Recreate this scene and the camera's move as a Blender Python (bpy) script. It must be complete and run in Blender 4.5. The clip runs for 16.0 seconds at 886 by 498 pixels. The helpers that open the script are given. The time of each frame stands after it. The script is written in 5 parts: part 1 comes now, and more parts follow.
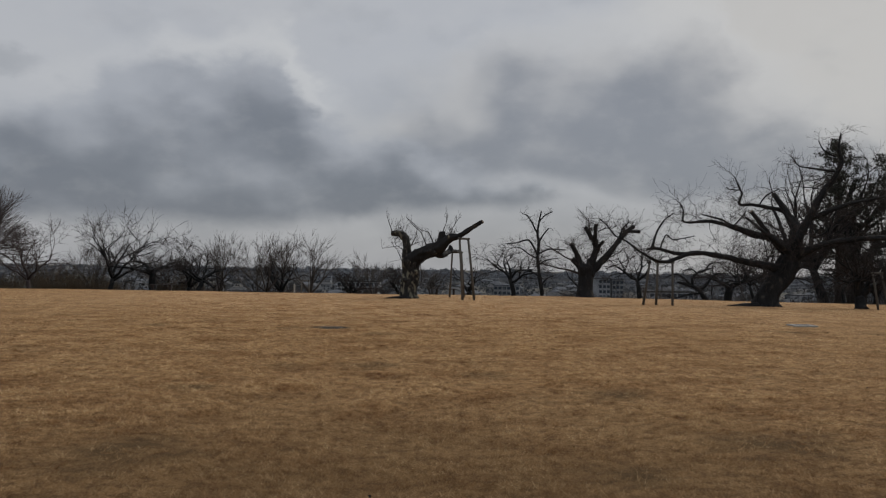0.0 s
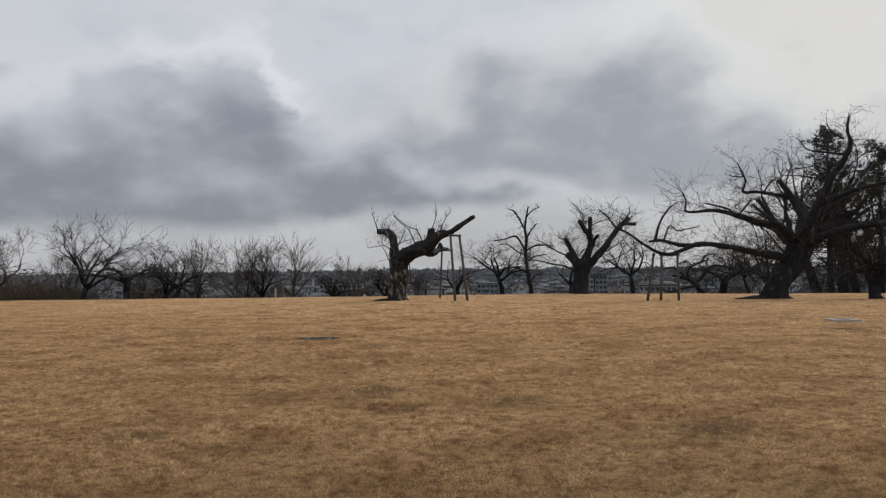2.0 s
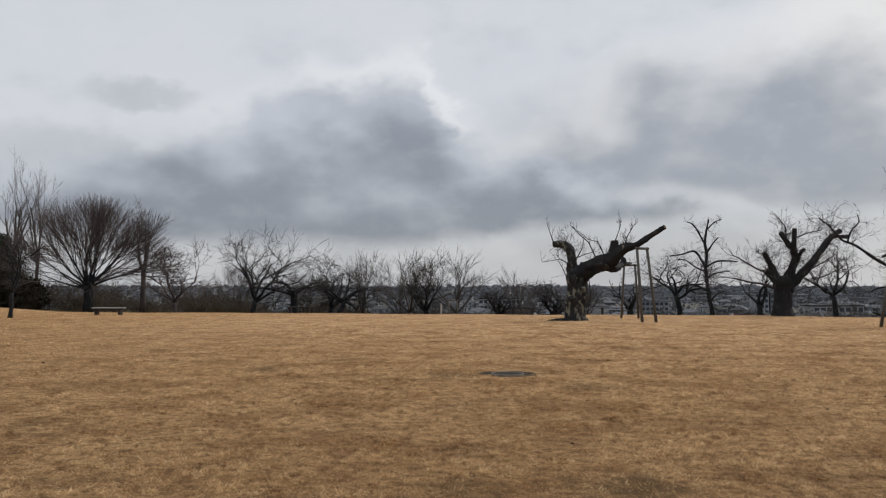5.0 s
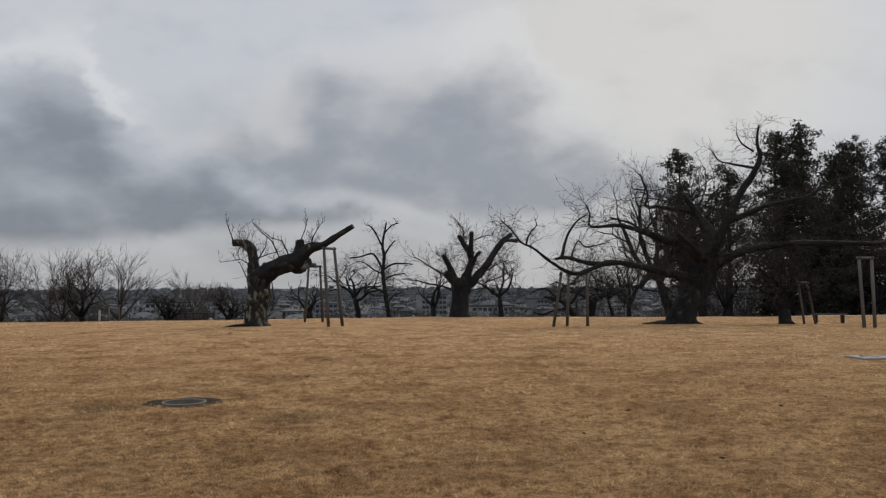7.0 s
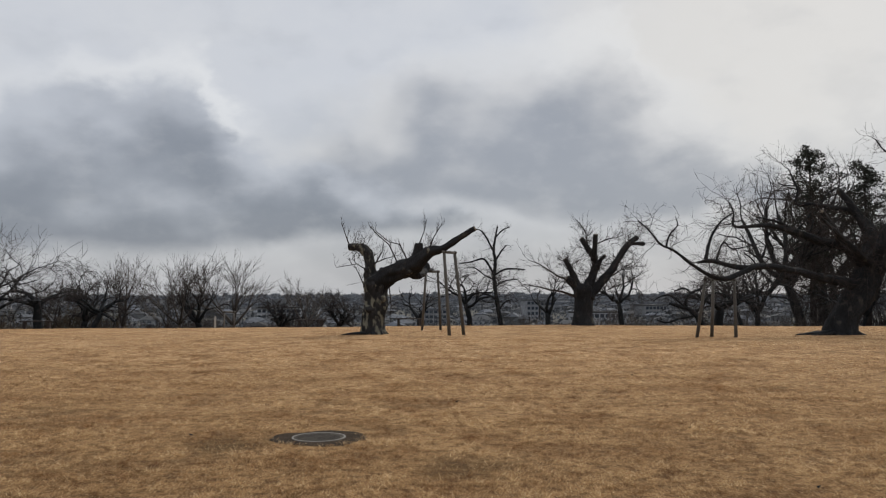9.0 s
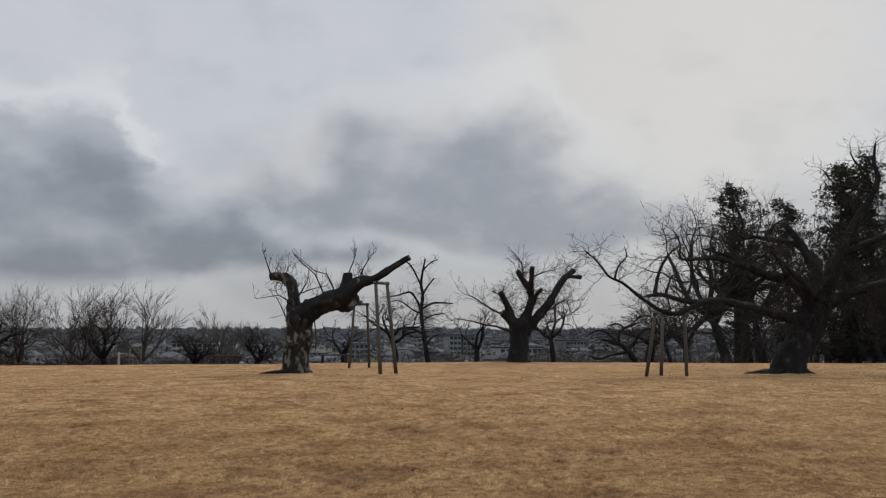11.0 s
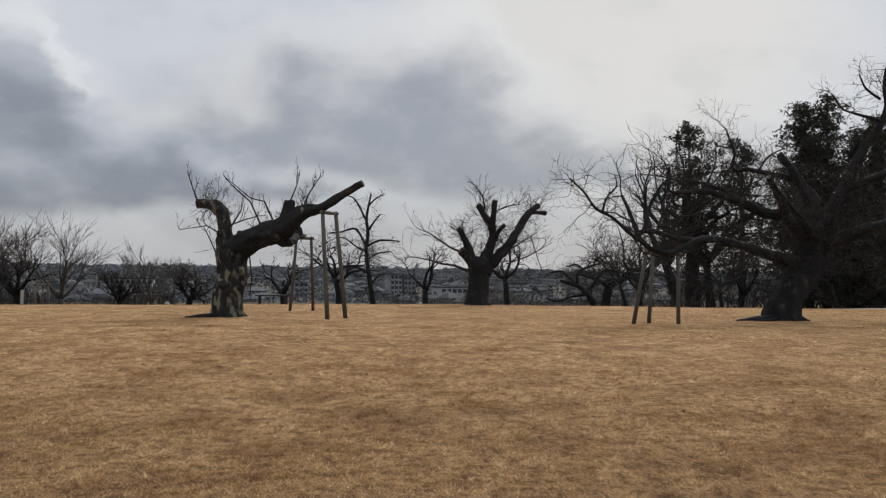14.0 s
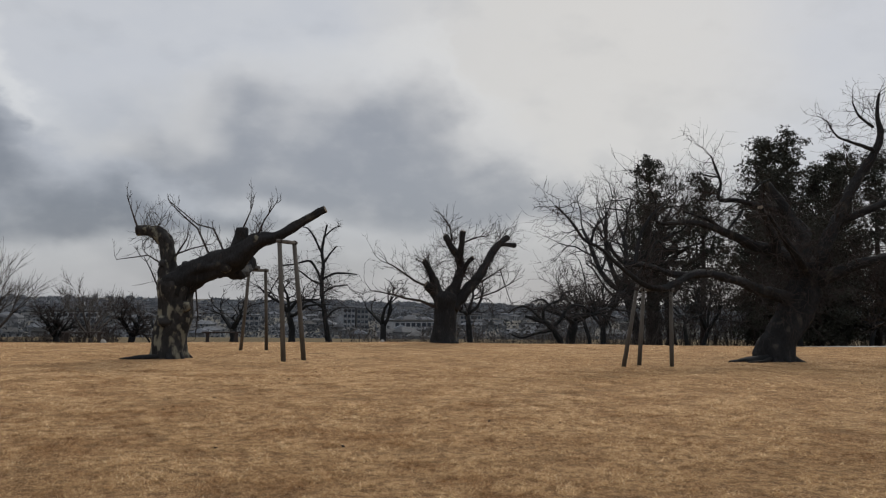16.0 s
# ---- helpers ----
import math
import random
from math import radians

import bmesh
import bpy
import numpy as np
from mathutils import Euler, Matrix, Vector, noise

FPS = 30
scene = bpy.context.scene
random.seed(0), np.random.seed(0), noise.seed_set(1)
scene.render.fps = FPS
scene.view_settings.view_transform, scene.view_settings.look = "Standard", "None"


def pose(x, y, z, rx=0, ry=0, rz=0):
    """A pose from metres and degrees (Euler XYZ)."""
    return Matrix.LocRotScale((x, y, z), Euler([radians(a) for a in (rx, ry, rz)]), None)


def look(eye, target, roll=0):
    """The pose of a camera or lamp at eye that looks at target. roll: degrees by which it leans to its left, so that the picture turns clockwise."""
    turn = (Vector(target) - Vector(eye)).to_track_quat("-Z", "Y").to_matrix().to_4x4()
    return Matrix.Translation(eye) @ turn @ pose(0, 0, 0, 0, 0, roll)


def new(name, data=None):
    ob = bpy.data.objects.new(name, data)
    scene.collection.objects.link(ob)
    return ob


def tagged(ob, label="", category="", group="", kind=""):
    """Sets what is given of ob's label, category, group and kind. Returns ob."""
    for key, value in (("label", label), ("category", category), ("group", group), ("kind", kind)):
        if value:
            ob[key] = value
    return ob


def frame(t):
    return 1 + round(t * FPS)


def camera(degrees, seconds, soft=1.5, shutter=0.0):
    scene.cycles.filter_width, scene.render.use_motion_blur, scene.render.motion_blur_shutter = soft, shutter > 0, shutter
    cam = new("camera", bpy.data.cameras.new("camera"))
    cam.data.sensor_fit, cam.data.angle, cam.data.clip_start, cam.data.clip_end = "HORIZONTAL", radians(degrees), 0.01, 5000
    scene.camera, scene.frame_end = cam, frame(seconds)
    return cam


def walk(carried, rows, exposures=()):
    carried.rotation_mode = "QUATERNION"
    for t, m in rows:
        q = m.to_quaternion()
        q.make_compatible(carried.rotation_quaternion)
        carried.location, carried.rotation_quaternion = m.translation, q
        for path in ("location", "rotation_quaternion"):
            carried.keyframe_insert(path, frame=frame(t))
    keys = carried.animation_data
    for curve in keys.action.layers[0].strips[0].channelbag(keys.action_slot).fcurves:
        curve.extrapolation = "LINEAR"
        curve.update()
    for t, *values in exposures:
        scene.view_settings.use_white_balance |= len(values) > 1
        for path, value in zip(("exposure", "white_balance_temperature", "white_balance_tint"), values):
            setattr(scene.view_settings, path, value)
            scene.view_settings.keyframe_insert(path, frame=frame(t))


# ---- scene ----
cam = camera(55.97, 16.0, soft=1.2)

PATH = [
    (0.0, pose(0.000, 0.000, 1.608, 91.31, -0.85, -0.01)),
    (0.5, pose(-0.047, 0.734, 1.590, 91.48, -0.51, -2.72)),
    (1.0, pose(-0.188, 1.506, 1.586, 90.82, -1.18, -2.52)),
    (1.5, pose(-0.370, 2.233, 1.583, 90.43, 0.03, -3.25)),
    (2.0, pose(-0.458, 2.816, 1.588, 91.27, 0.69, -1.26)),
    (2.5, pose(-0.585, 3.407, 1.592, 91.99, 1.29, -0.66)),
    (3.0, pose(-0.745, 4.064, 1.596, 92.55, 0.02, 4.42)),
    (3.5, pose(-0.963, 4.769, 1.615, 92.44, 0.21, 11.36)),
    (6.0, pose(-1.744, 8.236, 1.618, 92.38, -0.49, 3.32)),
    (6.5, pose(-1.809, 8.981, 1.617, 92.56, -0.52, -6.89)),
    (7.0, pose(-1.900, 9.729, 1.601, 92.53, 0.24, -12.48)),
    (7.5, pose(-1.995, 10.435, 1.588, 92.23, 0.61, -10.98)),
    (8.0, pose(-2.151, 11.120, 1.584, 92.33, -0.03, -6.99)),
    (8.5, pose(-2.292, 11.742, 1.592, 92.79, 0.62, -5.56)),
    (9.0, pose(-2.395, 12.376, 1.620, 92.96, 0.20, -5.42)),
    (9.5, pose(-2.440, 13.039, 1.637, 93.29, 0.50, -8.48)),
    (12.0, pose(-2.496, 16.793, 1.593, 96.01, -0.04, -10.93)),
    (12.5, pose(-2.471, 17.656, 1.575, 95.27, -0.55, -7.18)),
    (13.0, pose(-2.392, 18.381, 1.561, 93.57, -1.16, -7.53)),
    (13.5, pose(-2.294, 19.014, 1.558, 92.68, -1.31, -11.76)),
    (14.0, pose(-2.213, 19.768, 1.581, 91.20, -0.71, -14.89)),
    (14.5, pose(-2.133, 20.473, 1.581, 88.57, -1.25, -14.78)),
    (15.0, pose(-2.085, 21.219, 1.622, 88.74, -0.63, -14.74)),
    (15.5, pose(-2.042, 21.837, 1.651, 92.51, 0.30, -15.47)),
    (16.0, pose(-2.043, 22.493, 1.642, 93.55, -0.93, -18.14)),
]
walk(cam, PATH, [(0.0, -0.40), (0.5, -0.08), (1.5, -0.02), (2.5, 0.10), (3.5, 0.15), (6.0, 0.12), (6.5, -0.03), (7.0, -0.10), (8.0, 0.04), (9.0, 0.07), (12.0, -0.12), (13.0, -0.10), (13.5, -0.05), (14.0, 0.06), (14.5, 0.24), (15.0, 0.47), (15.5, 0.27), (15.75, 0.06), (16.0, -0.08)])

# ---- world, sun ----
SUN_AZ, SUN_EL = 44.0, 34.0     # degrees clockwise from +y, above the horizon
world = bpy.data.worlds.new("overcast_sky")
scene.world = world
world.use_nodes = True
WT = world.node_tree
WT.nodes.clear()


def wn(op, a, b=None, c=None, clamp=False):
    n = WT.nodes.new("ShaderNodeMath")
    n.operation, n.use_clamp = op, clamp
    for k, v in enumerate((a, b, c)):
        if v is None:
            continue
        if isinstance(v, (int, float)):
            n.inputs[k].default_value = v
        else:
            WT.links.new(v, n.inputs[k])
    return n.outputs[0]


def wmix(f, a, b):
    n = WT.nodes.new("ShaderNodeMix")
    n.data_type = "RGBA"
    for k, v in ((0, f), (6, a), (7, b)):
        if isinstance(v, tuple):
            n.inputs[k].default_value = (*v, 1)
        elif isinstance(v, (int, float)):
            n.inputs[k].default_value = v
        else:
            WT.links.new(v, n.inputs[k])
    return n.outputs[2]


def wsmooth(v, lo, hi):
    n = WT.nodes.new("ShaderNodeMapRange")
    n.interpolation_type = "SMOOTHSTEP"
    WT.links.new(v, n.inputs[0])
    n.inputs[1].default_value, n.inputs[2].default_value = lo, hi
    return n.outputs[0]


def wnoise(vec, scale, detail, rough=0.55):
    n = WT.nodes.new("ShaderNodeTexNoise")
    n.inputs["Scale"].default_value, n.inputs["Detail"].default_value, n.inputs["Roughness"].default_value = scale, detail, rough
    WT.links.new(vec, n.inputs["Vector"])
    return n.outputs


tc = WT.nodes.new("ShaderNodeTexCoord")
sep = WT.nodes.new("ShaderNodeSeparateXYZ")
WT.links.new(tc.outputs["Generated"], sep.inputs[0])
az = wn("MULTIPLY", wn("ARCTAN2", sep.outputs[0], sep.outputs[1]), 57.2958)
el = wn("MULTIPLY", wn("ARCSINE", sep.outputs[2]), 57.2958)
com = WT.nodes.new("ShaderNodeCombineXYZ")
WT.links.new(wn("MULTIPLY", az, 0.1), com.inputs[0])
WT.links.new(wn("MULTIPLY", el, 0.16), com.inputs[1])
n_big = wnoise(com.outputs[0], 0.9, 3)
n_mid = wnoise(com.outputs[0], 1.7, 5, 0.5)
n_fine = wnoise(com.outputs[0], 4.6, 6, 0.55)
sw = WT.nodes.new("ShaderNodeSeparateColor")
WT.links.new(n_mid["Color"], sw.inputs[0])
sf = WT.nodes.new("ShaderNodeSeparateColor")
WT.links.new(n_fine["Color"], sf.inputs[0])


def jitter(out, k):
    return wn("MULTIPLY", wn("SUBTRACT", out, 0.5), k)


az2 = wn("ADD", wn("ADD", az, jitter(sw.outputs[0], 6.0)), jitter(sf.outputs[0], 1.8))
el_top = wn("ADD", wn("ADD", el, jitter(sw.outputs[1], 4.0)), jitter(sf.outputs[1], 1.8))
el_base = wn("ADD", wn("ADD", el, jitter(sw.outputs[2], 1.7)), jitter(sf.outputs[2], 0.6))


def profile(points):
    """Height in degrees over the azimuth, through (azimuth, height)."""
    r = WT.nodes.new("ShaderNodeValToRGB")
    r.color_ramp.interpolation = "EASE"
    WT.links.new(wn("MULTIPLY_ADD", az2, 1 / 100, 0.5), r.inputs[0])
    e = r.color_ramp.elements
    for k, (a, h) in enumerate(points):
        q = e[k] if k < 2 else e.new(a / 100 + 0.5)
        q.position, q.color = a / 100 + 0.5, (h / 25, h / 25, h / 25, 1)
    n = WT.nodes.new("ShaderNodeMath")
    n.operation = "MULTIPLY"
    WT.links.new(r.outputs[0], n.inputs[0])
    n.inputs[1].default_value = 25
    return n.outputs[0]


def smear(a, e, w, h, lo=1.9, hi=0.0):
    """A soft cloud mass, centred at an azimuth and elevation, in degrees."""
    dx = wn("DIVIDE", wn("SUBTRACT", az2, a), w)
    dy = wn("DIVIDE", wn("SUBTRACT", el_top, e), h)
    return wsmooth(wn("ADD", wn("MULTIPLY", dx, dx), wn("MULTIPLY", dy, dy)), lo, hi)


def cumulus(col, top, base, crest, dark, pale, soft, cover, rim):
    """A cloud bank: level shadowed base, paler billowing head, sunlit crest above it."""
    t, b, c = profile(top), profile(base), profile(crest)
    over = wn("SUBTRACT", el_top, t)
    glow = wn("MULTIPLY", wsmooth(over, 3.0, 0.2), wsmooth(over, -2.6, 0.4))
    col = wmix(wn("MULTIPLY", wn("MULTIPLY", glow, wn("DIVIDE", c, 25)), rim), col, (0.84, 0.845, 0.84))
    inside = wn("MULTIPLY", wsmooth(over, soft, -soft * 0.9), wsmooth(wn("SUBTRACT", el_base, b), -0.7, 0.9))
    v = wn("DIVIDE", wn("SUBTRACT", el_base, b), wn("MAXIMUM", wn("SUBTRACT", t, b), 0.5))
    v = wn("ADD", v, wn("ADD", jitter(n_big[0], 2.2), jitter(n_mid[0], 0.9)))
    body = wmix(wsmooth(v, 0.15, 1.1), dark, pale)
    return wmix(wn("MULTIPLY", inside, cover), col, body)


sky = WT.nodes.new("ShaderNodeTexSky")
sky.sky_type, sky.sun_disc = "NISHITA", False
sky.sun_elevation, sky.sun_rotation = radians(SUN_EL), radians(SUN_AZ)
clear = wmix(1.0, (0, 0, 0), sky.outputs[0])
dim = WT.nodes.new("ShaderNodeVectorMath")
dim.operation = "SCALE"
WT.links.new(clear, dim.inputs[0])
dim.inputs["Scale"].default_value = 0.08
# cover: grey low, lighter higher, warm and bright towards the veiled sun
col = wmix(wsmooth(el, 1.0, 12.0), (0.42, 0.432, 0.458), (0.585, 0.607, 0.652))
col = wmix(wsmooth(el, 20.0, 60.0), col, (1.25, 1.26, 1.27))
col = wmix(wn("MULTIPLY", wsmooth(n_big[0], 0.38, 0.68), 0.35), col, (0.66, 0.67, 0.69))
col = wmix(smear(27, 17, 13, 12, 1.8, 0.0), col, (0.69, 0.677, 0.656))
for a, e, w, h, k in ((-29.5, 12.6, 4.0, 0.9, 0.35), (-34, 8.5, 5, 1.6, 0.3), (-2, 9.5, 6, 3.5, 0.22), (1, 5.4, 5, 1.0, 0.3), (33, 7, 9, 2.5, 0.25)):
    col = wmix(wn("MULTIPLY", smear(a, e, w, h), k), col, (0.26, 0.285, 0.325))
col = cumulus(col, [(-12, 5), (-6, 8.5), (-1, 12.0), (4, 15.2), (8.5, 15.4), (13, 15.6), (17, 16.6), (18.6, 15.8), (20, 13.8), (21.8, 11.8), (25, 9.6), (29, 7.0), (34, 4)],
              [(-14, 5.5), (-2, 5.6), (5, 6.3), (8.5, 5.8), (14, 4.9), (21, 4.8), (24, 5.4), (32, 6.0)],
              [(-1, 0), (4, 9), (9, 14), (17.5, 25), (21, 16), (26, 0)], (0.268, 0.290, 0.335), (0.600, 0.602, 0.610), 2.6, 0.84, 0.55)
col = cumulus(col, [(-44, 6.0), (-36, 7.4), (-31, 8.6), (-27.8, 9.6), (-25, 10.4), (-21.5, 12.4), (-18.6, 13.5), (-16.4, 12.8), (-13.6, 13.8), (-10.9, 14.0), (-9.4, 12.2), (-7.6, 10.2), (-5.0, 8.9), (-1, 7.2), (4.5, 5.8), (9, 4.0)],
              [(-46, 4.4), (-34, 3.3), (-28, 2.8), (-13, 2.7), (-8, 3.1), (-3, 3.9), (4, 4.4), (9, 5.2)],
              [(-30, 0), (-22, 6), (-18, 18), (-14, 20), (-9.5, 25), (-6, 8), (-2, 0)], (0.210, 0.231, 0.273), (0.470, 0.496, 0.548), 1.2, 0.92, 0.6)
col = wmix(wn("MULTIPLY", wsmooth(n_mid[0], 0.50, 0.30), 0.12), col, (0.25, 0.275, 0.315))
col = wmix(wn("MULTIPLY", wsmooth(n_fine[0], 0.45, 0.75), 0.08), col, (0.75, 0.75, 0.75))
col = wmix(wsmooth(el, 0.0, -4.0), col, (0.16, 0.15, 0.13))
final = wmix(0.93, dim.outputs[0], col)
bg = WT.nodes.new("ShaderNodeBackground")
WT.links.new(final, bg.inputs[0])
bg.inputs[1].default_value = 1.0
out = WT.nodes.new("ShaderNodeOutputWorld")
WT.links.new(bg.outputs[0], out.inputs[0])

lamp = bpy.data.lights.new("sun", "SUN")
lamp.energy, lamp.angle, lamp.color = 2.3, radians(8), (1.0, 0.95, 0.87)
sun = new("sun", lamp)
sa, se = radians(SUN_AZ), radians(SUN_EL)
sun.matrix_world = look((0, 0, 60), (-math.sin(sa) * math.cos(se), -math.cos(sa) * math.cos(se), 60 - math.sin(se)))


# ---- materials ----
def material(name, c1, c2, scale=3.0, rough=0.85, bump=0.3, fine=40.0, metal=0.0, c3=None, patch=0.6, soft=0.09, stretch=(1, 1, 1), per_object=0.0):
    """Two-tone surface with a fine grain, optional patches of a third colour, and relief."""
    m = bpy.data.materials.new(name)
    m.use_nodes = True
    t = m.node_tree
    L, N = t.links.new, t.nodes.new
    b = t.nodes["Principled BSDF"]
    b.inputs["Roughness"].default_value, b.inputs["Metallic"].default_value = rough, metal
    b.inputs["Specular IOR Level"].default_value = 0.5 if rough < 0.5 else 0.06
    co, mp = N("ShaderNodeTexCoord"), N("ShaderNodeMapping")
    mp.inputs["Scale"].default_value = stretch
    L(co.outputs["Object"], mp.inputs[0])

    def noisy(sc, det):
        n = N("ShaderNodeTexNoise")
        n.inputs["Scale"].default_value, n.inputs["Detail"].default_value = sc, det
        L(mp.outputs[0], n.inputs["Vector"])
        return n.outputs[0]

    def ramp(v, lo, hi):
        n = N("ShaderNodeMapRange")
        L(v, n.inputs[0])
        n.inputs[1].default_value, n.inputs[2].default_value = lo, hi
        return n.outputs[0]

    def mix(f, a, c):
        n = N("ShaderNodeMix")
        n.data_type = "RGBA"
        L(f, n.inputs[0])
        for k, v in ((6, a), (7, c)):
            if isinstance(v, tuple):
                n.inputs[k].default_value = (*v, 1)
            else:
                L(v, n.inputs[k])
        return n.outputs[2]

    big, small = noisy(scale, 4), noisy(fine, 5)
    colour = mix(ramp(big, 0.35, 0.65), c1, c2)
    colour = mix(ramp(small, 0.3, 0.9), colour, tuple(0.55 * v for v in c1))
    if c3:
        colour = mix(ramp(noisy(scale * 1.7 + 0.37, 6), patch, patch + soft), colour, c3)
    if per_object:
        oi, hv = N("ShaderNodeObjectInfo"), N("ShaderNodeHueSaturation")
        L(ramp(oi.outputs["Random"], -0.0001, 1.0), hv.inputs["Saturation"])
        mr = N("ShaderNodeMapRange")
        L(oi.outputs["Random"], mr.inputs[0])
        mr.inputs[3].default_value, mr.inputs[4].default_value = 1 - per_object, 1 + per_object
        L(mr.outputs[0], hv.inputs["Value"])
        L(colour, hv.inputs["Color"])
        colour = hv.outputs[0]
    L(colour, b.inputs["Base Color"])
    if bump:
        bp = N("ShaderNodeBump")
        bp.inputs["Strength"].default_value, bp.inputs["Distance"].default_value = bump, 0.03
        L(small, bp.inputs["Height"])
        L(bp.outputs[0], b.inputs["Normal"])
    return m


BARK = material("old_cherry_bark", (0.023, 0.023, 0.024), (0.042, 0.041, 0.041), 2.6, 0.9, 1.0, 11, stretch=(1, 1, 0.6), c3=(0.140, 0.134, 0.106), patch=0.52, soft=0.10)
LIMB = material("dark_wet_bark", (0.018, 0.019, 0.021), (0.032, 0.032, 0.034), 1.6, 0.85, 1.0, 20, stretch=(1, 1, 0.45), c3=(0.068, 0.064, 0.054), patch=0.60, soft=0.16)
CUT = material("weathered_cut_wood", (0.16, 0.13, 0.10), (0.09, 0.075, 0.06), 6, 0.9, 0.3, 40)
TWIG = material("dark_twig_bark", (0.035, 0.030, 0.029), (0.057, 0.048, 0.045), 1.5, 0.85, 0)
TWIG_RED = material("reddish_twig_bark", (0.080, 0.066, 0.065), (0.112, 0.090, 0.087), 0.6, 0.85, 0)
TWIG_GREY = material("grey_twig_bark", (0.065, 0.056, 0.052), (0.095, 0.081, 0.073), 0.6, 0.85, 0)
NEEDLE = material("dark_conifer_foliage", (0.034, 0.036, 0.032), (0.056, 0.058, 0.046), 0.8, 0.8, 0, 6)
NEEDLE_GREEN = material("green_conifer_foliage", (0.026, 0.038, 0.026), (0.042, 0.058, 0.038), 0.8, 0.8, 0, 6)
BRUSH_DARK = material("dark_brown_shrub", (0.040, 0.034, 0.026), (0.068, 0.056, 0.040), 0.5, 0.9, 0)
BRUSH = material("brown_brush", (0.055, 0.045, 0.034), (0.10, 0.075, 0.050), 0.5, 0.9, 0)
POST = material("weathered_grey_post", (0.135, 0.127, 0.116), (0.080, 0.075, 0.069), 3, 0.85, 0.5, 30, stretch=(1, 1, 0.12))
IRON = material("worn_cast_iron", (0.080, 0.070, 0.060), (0.050, 0.044, 0.038), 9, 0.8, 0.4, 60)
STEEL_RIM = material("pale_metal_rim", (0.30, 0.29, 0.27), (0.20, 0.19, 0.18), 8, 0.65, 0.3, 60)
SOIL = material("dark_damp_soil", (0.034, 0.025, 0.018), (0.060, 0.042, 0.028), 4, 0.95, 0.8, 60)
CONCRETE = material("grey_concrete", (0.34, 0.335, 0.32), (0.26, 0.255, 0.245), 2.5, 0.9, 0.3, 50)
PALE = material("pale_weathered_plank", (0.36, 0.345, 0.32), (0.26, 0.25, 0.23), 3, 0.8, 0.3, 40, stretch=(0.2, 1, 1))
# town colours are dulled to blue-grey, so distance haze sits in the paint
WALLS = material("hazy_city_wall", (0.13, 0.14, 0.16), (0.26, 0.27, 0.285), 0.05, 0.9, 0, 1.0, per_object=0.5)
ROOFS = material("hazy_city_roof", (0.065, 0.072, 0.088), (0.115, 0.122, 0.135), 0.05, 0.8, 0, 1.0, per_object=0.5)
OFFICE = material("white_office_wall", (0.36, 0.37, 0.39), (0.30, 0.31, 0.33), 0.1, 0.85, 0, 1.0)
PANE = material("dark_window_glass", (0.035, 0.045, 0.06), (0.05, 0.06, 0.075), 0.3, 0.15, 0, 1.0)
# woods carry haze in their colour; the farthest groves get a paler copy
WOODS = material("hazy_far_wood_foliage", (0.080, 0.088, 0.100), (0.105, 0.110, 0.118), 0.02, 0.95, 0, 0.4)
HAZY_GROVES = material("hazy_blue_grey_groves", (0.15, 0.165, 0.19), (0.19, 0.20, 0.22), 0.02, 0.95, 0, 0.4)
TOWER = material("galvanised_steel", (0.22, 0.225, 0.235), (0.16, 0.165, 0.175), 0.4, 0.6, 0, 5)


WORN = [(3.2, 7.8, 1.0), (1.5, 6.6, 0.55), (-2.7, 7.2, 0.9), (2.3, 10.8, 0.8), (-2.5, 13.3, 0.55), (-1.2, 13.6, 0.75), (-3.3, 11.0, 0.5), (0.6, 12.6, 0.6), (-3.9, 21.6, 0.8), (-1.5, 20.2, 0.7), (9.6, 22.8, 0.6), (-7.5, 22.0, 0.6)]


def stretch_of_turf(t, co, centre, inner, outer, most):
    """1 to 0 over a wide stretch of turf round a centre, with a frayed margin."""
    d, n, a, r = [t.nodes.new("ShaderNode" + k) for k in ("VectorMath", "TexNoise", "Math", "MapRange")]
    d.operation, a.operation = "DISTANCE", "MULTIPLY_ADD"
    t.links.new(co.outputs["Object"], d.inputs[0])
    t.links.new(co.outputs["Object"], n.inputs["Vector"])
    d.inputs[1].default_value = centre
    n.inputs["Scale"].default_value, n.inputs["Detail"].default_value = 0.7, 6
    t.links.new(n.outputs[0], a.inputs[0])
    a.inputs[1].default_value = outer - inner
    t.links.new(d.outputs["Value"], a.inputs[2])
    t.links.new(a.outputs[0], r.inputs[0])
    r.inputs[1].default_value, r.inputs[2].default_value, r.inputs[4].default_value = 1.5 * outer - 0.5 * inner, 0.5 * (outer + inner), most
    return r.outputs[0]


def turf_tones(t, co, colour, brown, grazing_lift):
    """Paints light levels into the turf: a wide browner stretch, a paler one beyond."""
    # near turf is darkened in colour to imitate dimmer light in the foreground
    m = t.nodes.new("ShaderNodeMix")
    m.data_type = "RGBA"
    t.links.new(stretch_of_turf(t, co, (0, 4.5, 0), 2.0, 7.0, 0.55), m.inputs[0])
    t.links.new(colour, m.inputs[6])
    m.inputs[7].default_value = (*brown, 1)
    # far turf is paled in colour to stand for its brightness at grazing angles
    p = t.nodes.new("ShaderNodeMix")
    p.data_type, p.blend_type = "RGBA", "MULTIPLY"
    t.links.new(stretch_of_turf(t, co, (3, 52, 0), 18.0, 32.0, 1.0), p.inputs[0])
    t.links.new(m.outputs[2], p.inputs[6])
    p.inputs[7].default_value = (*grazing_lift, 1)
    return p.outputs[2]


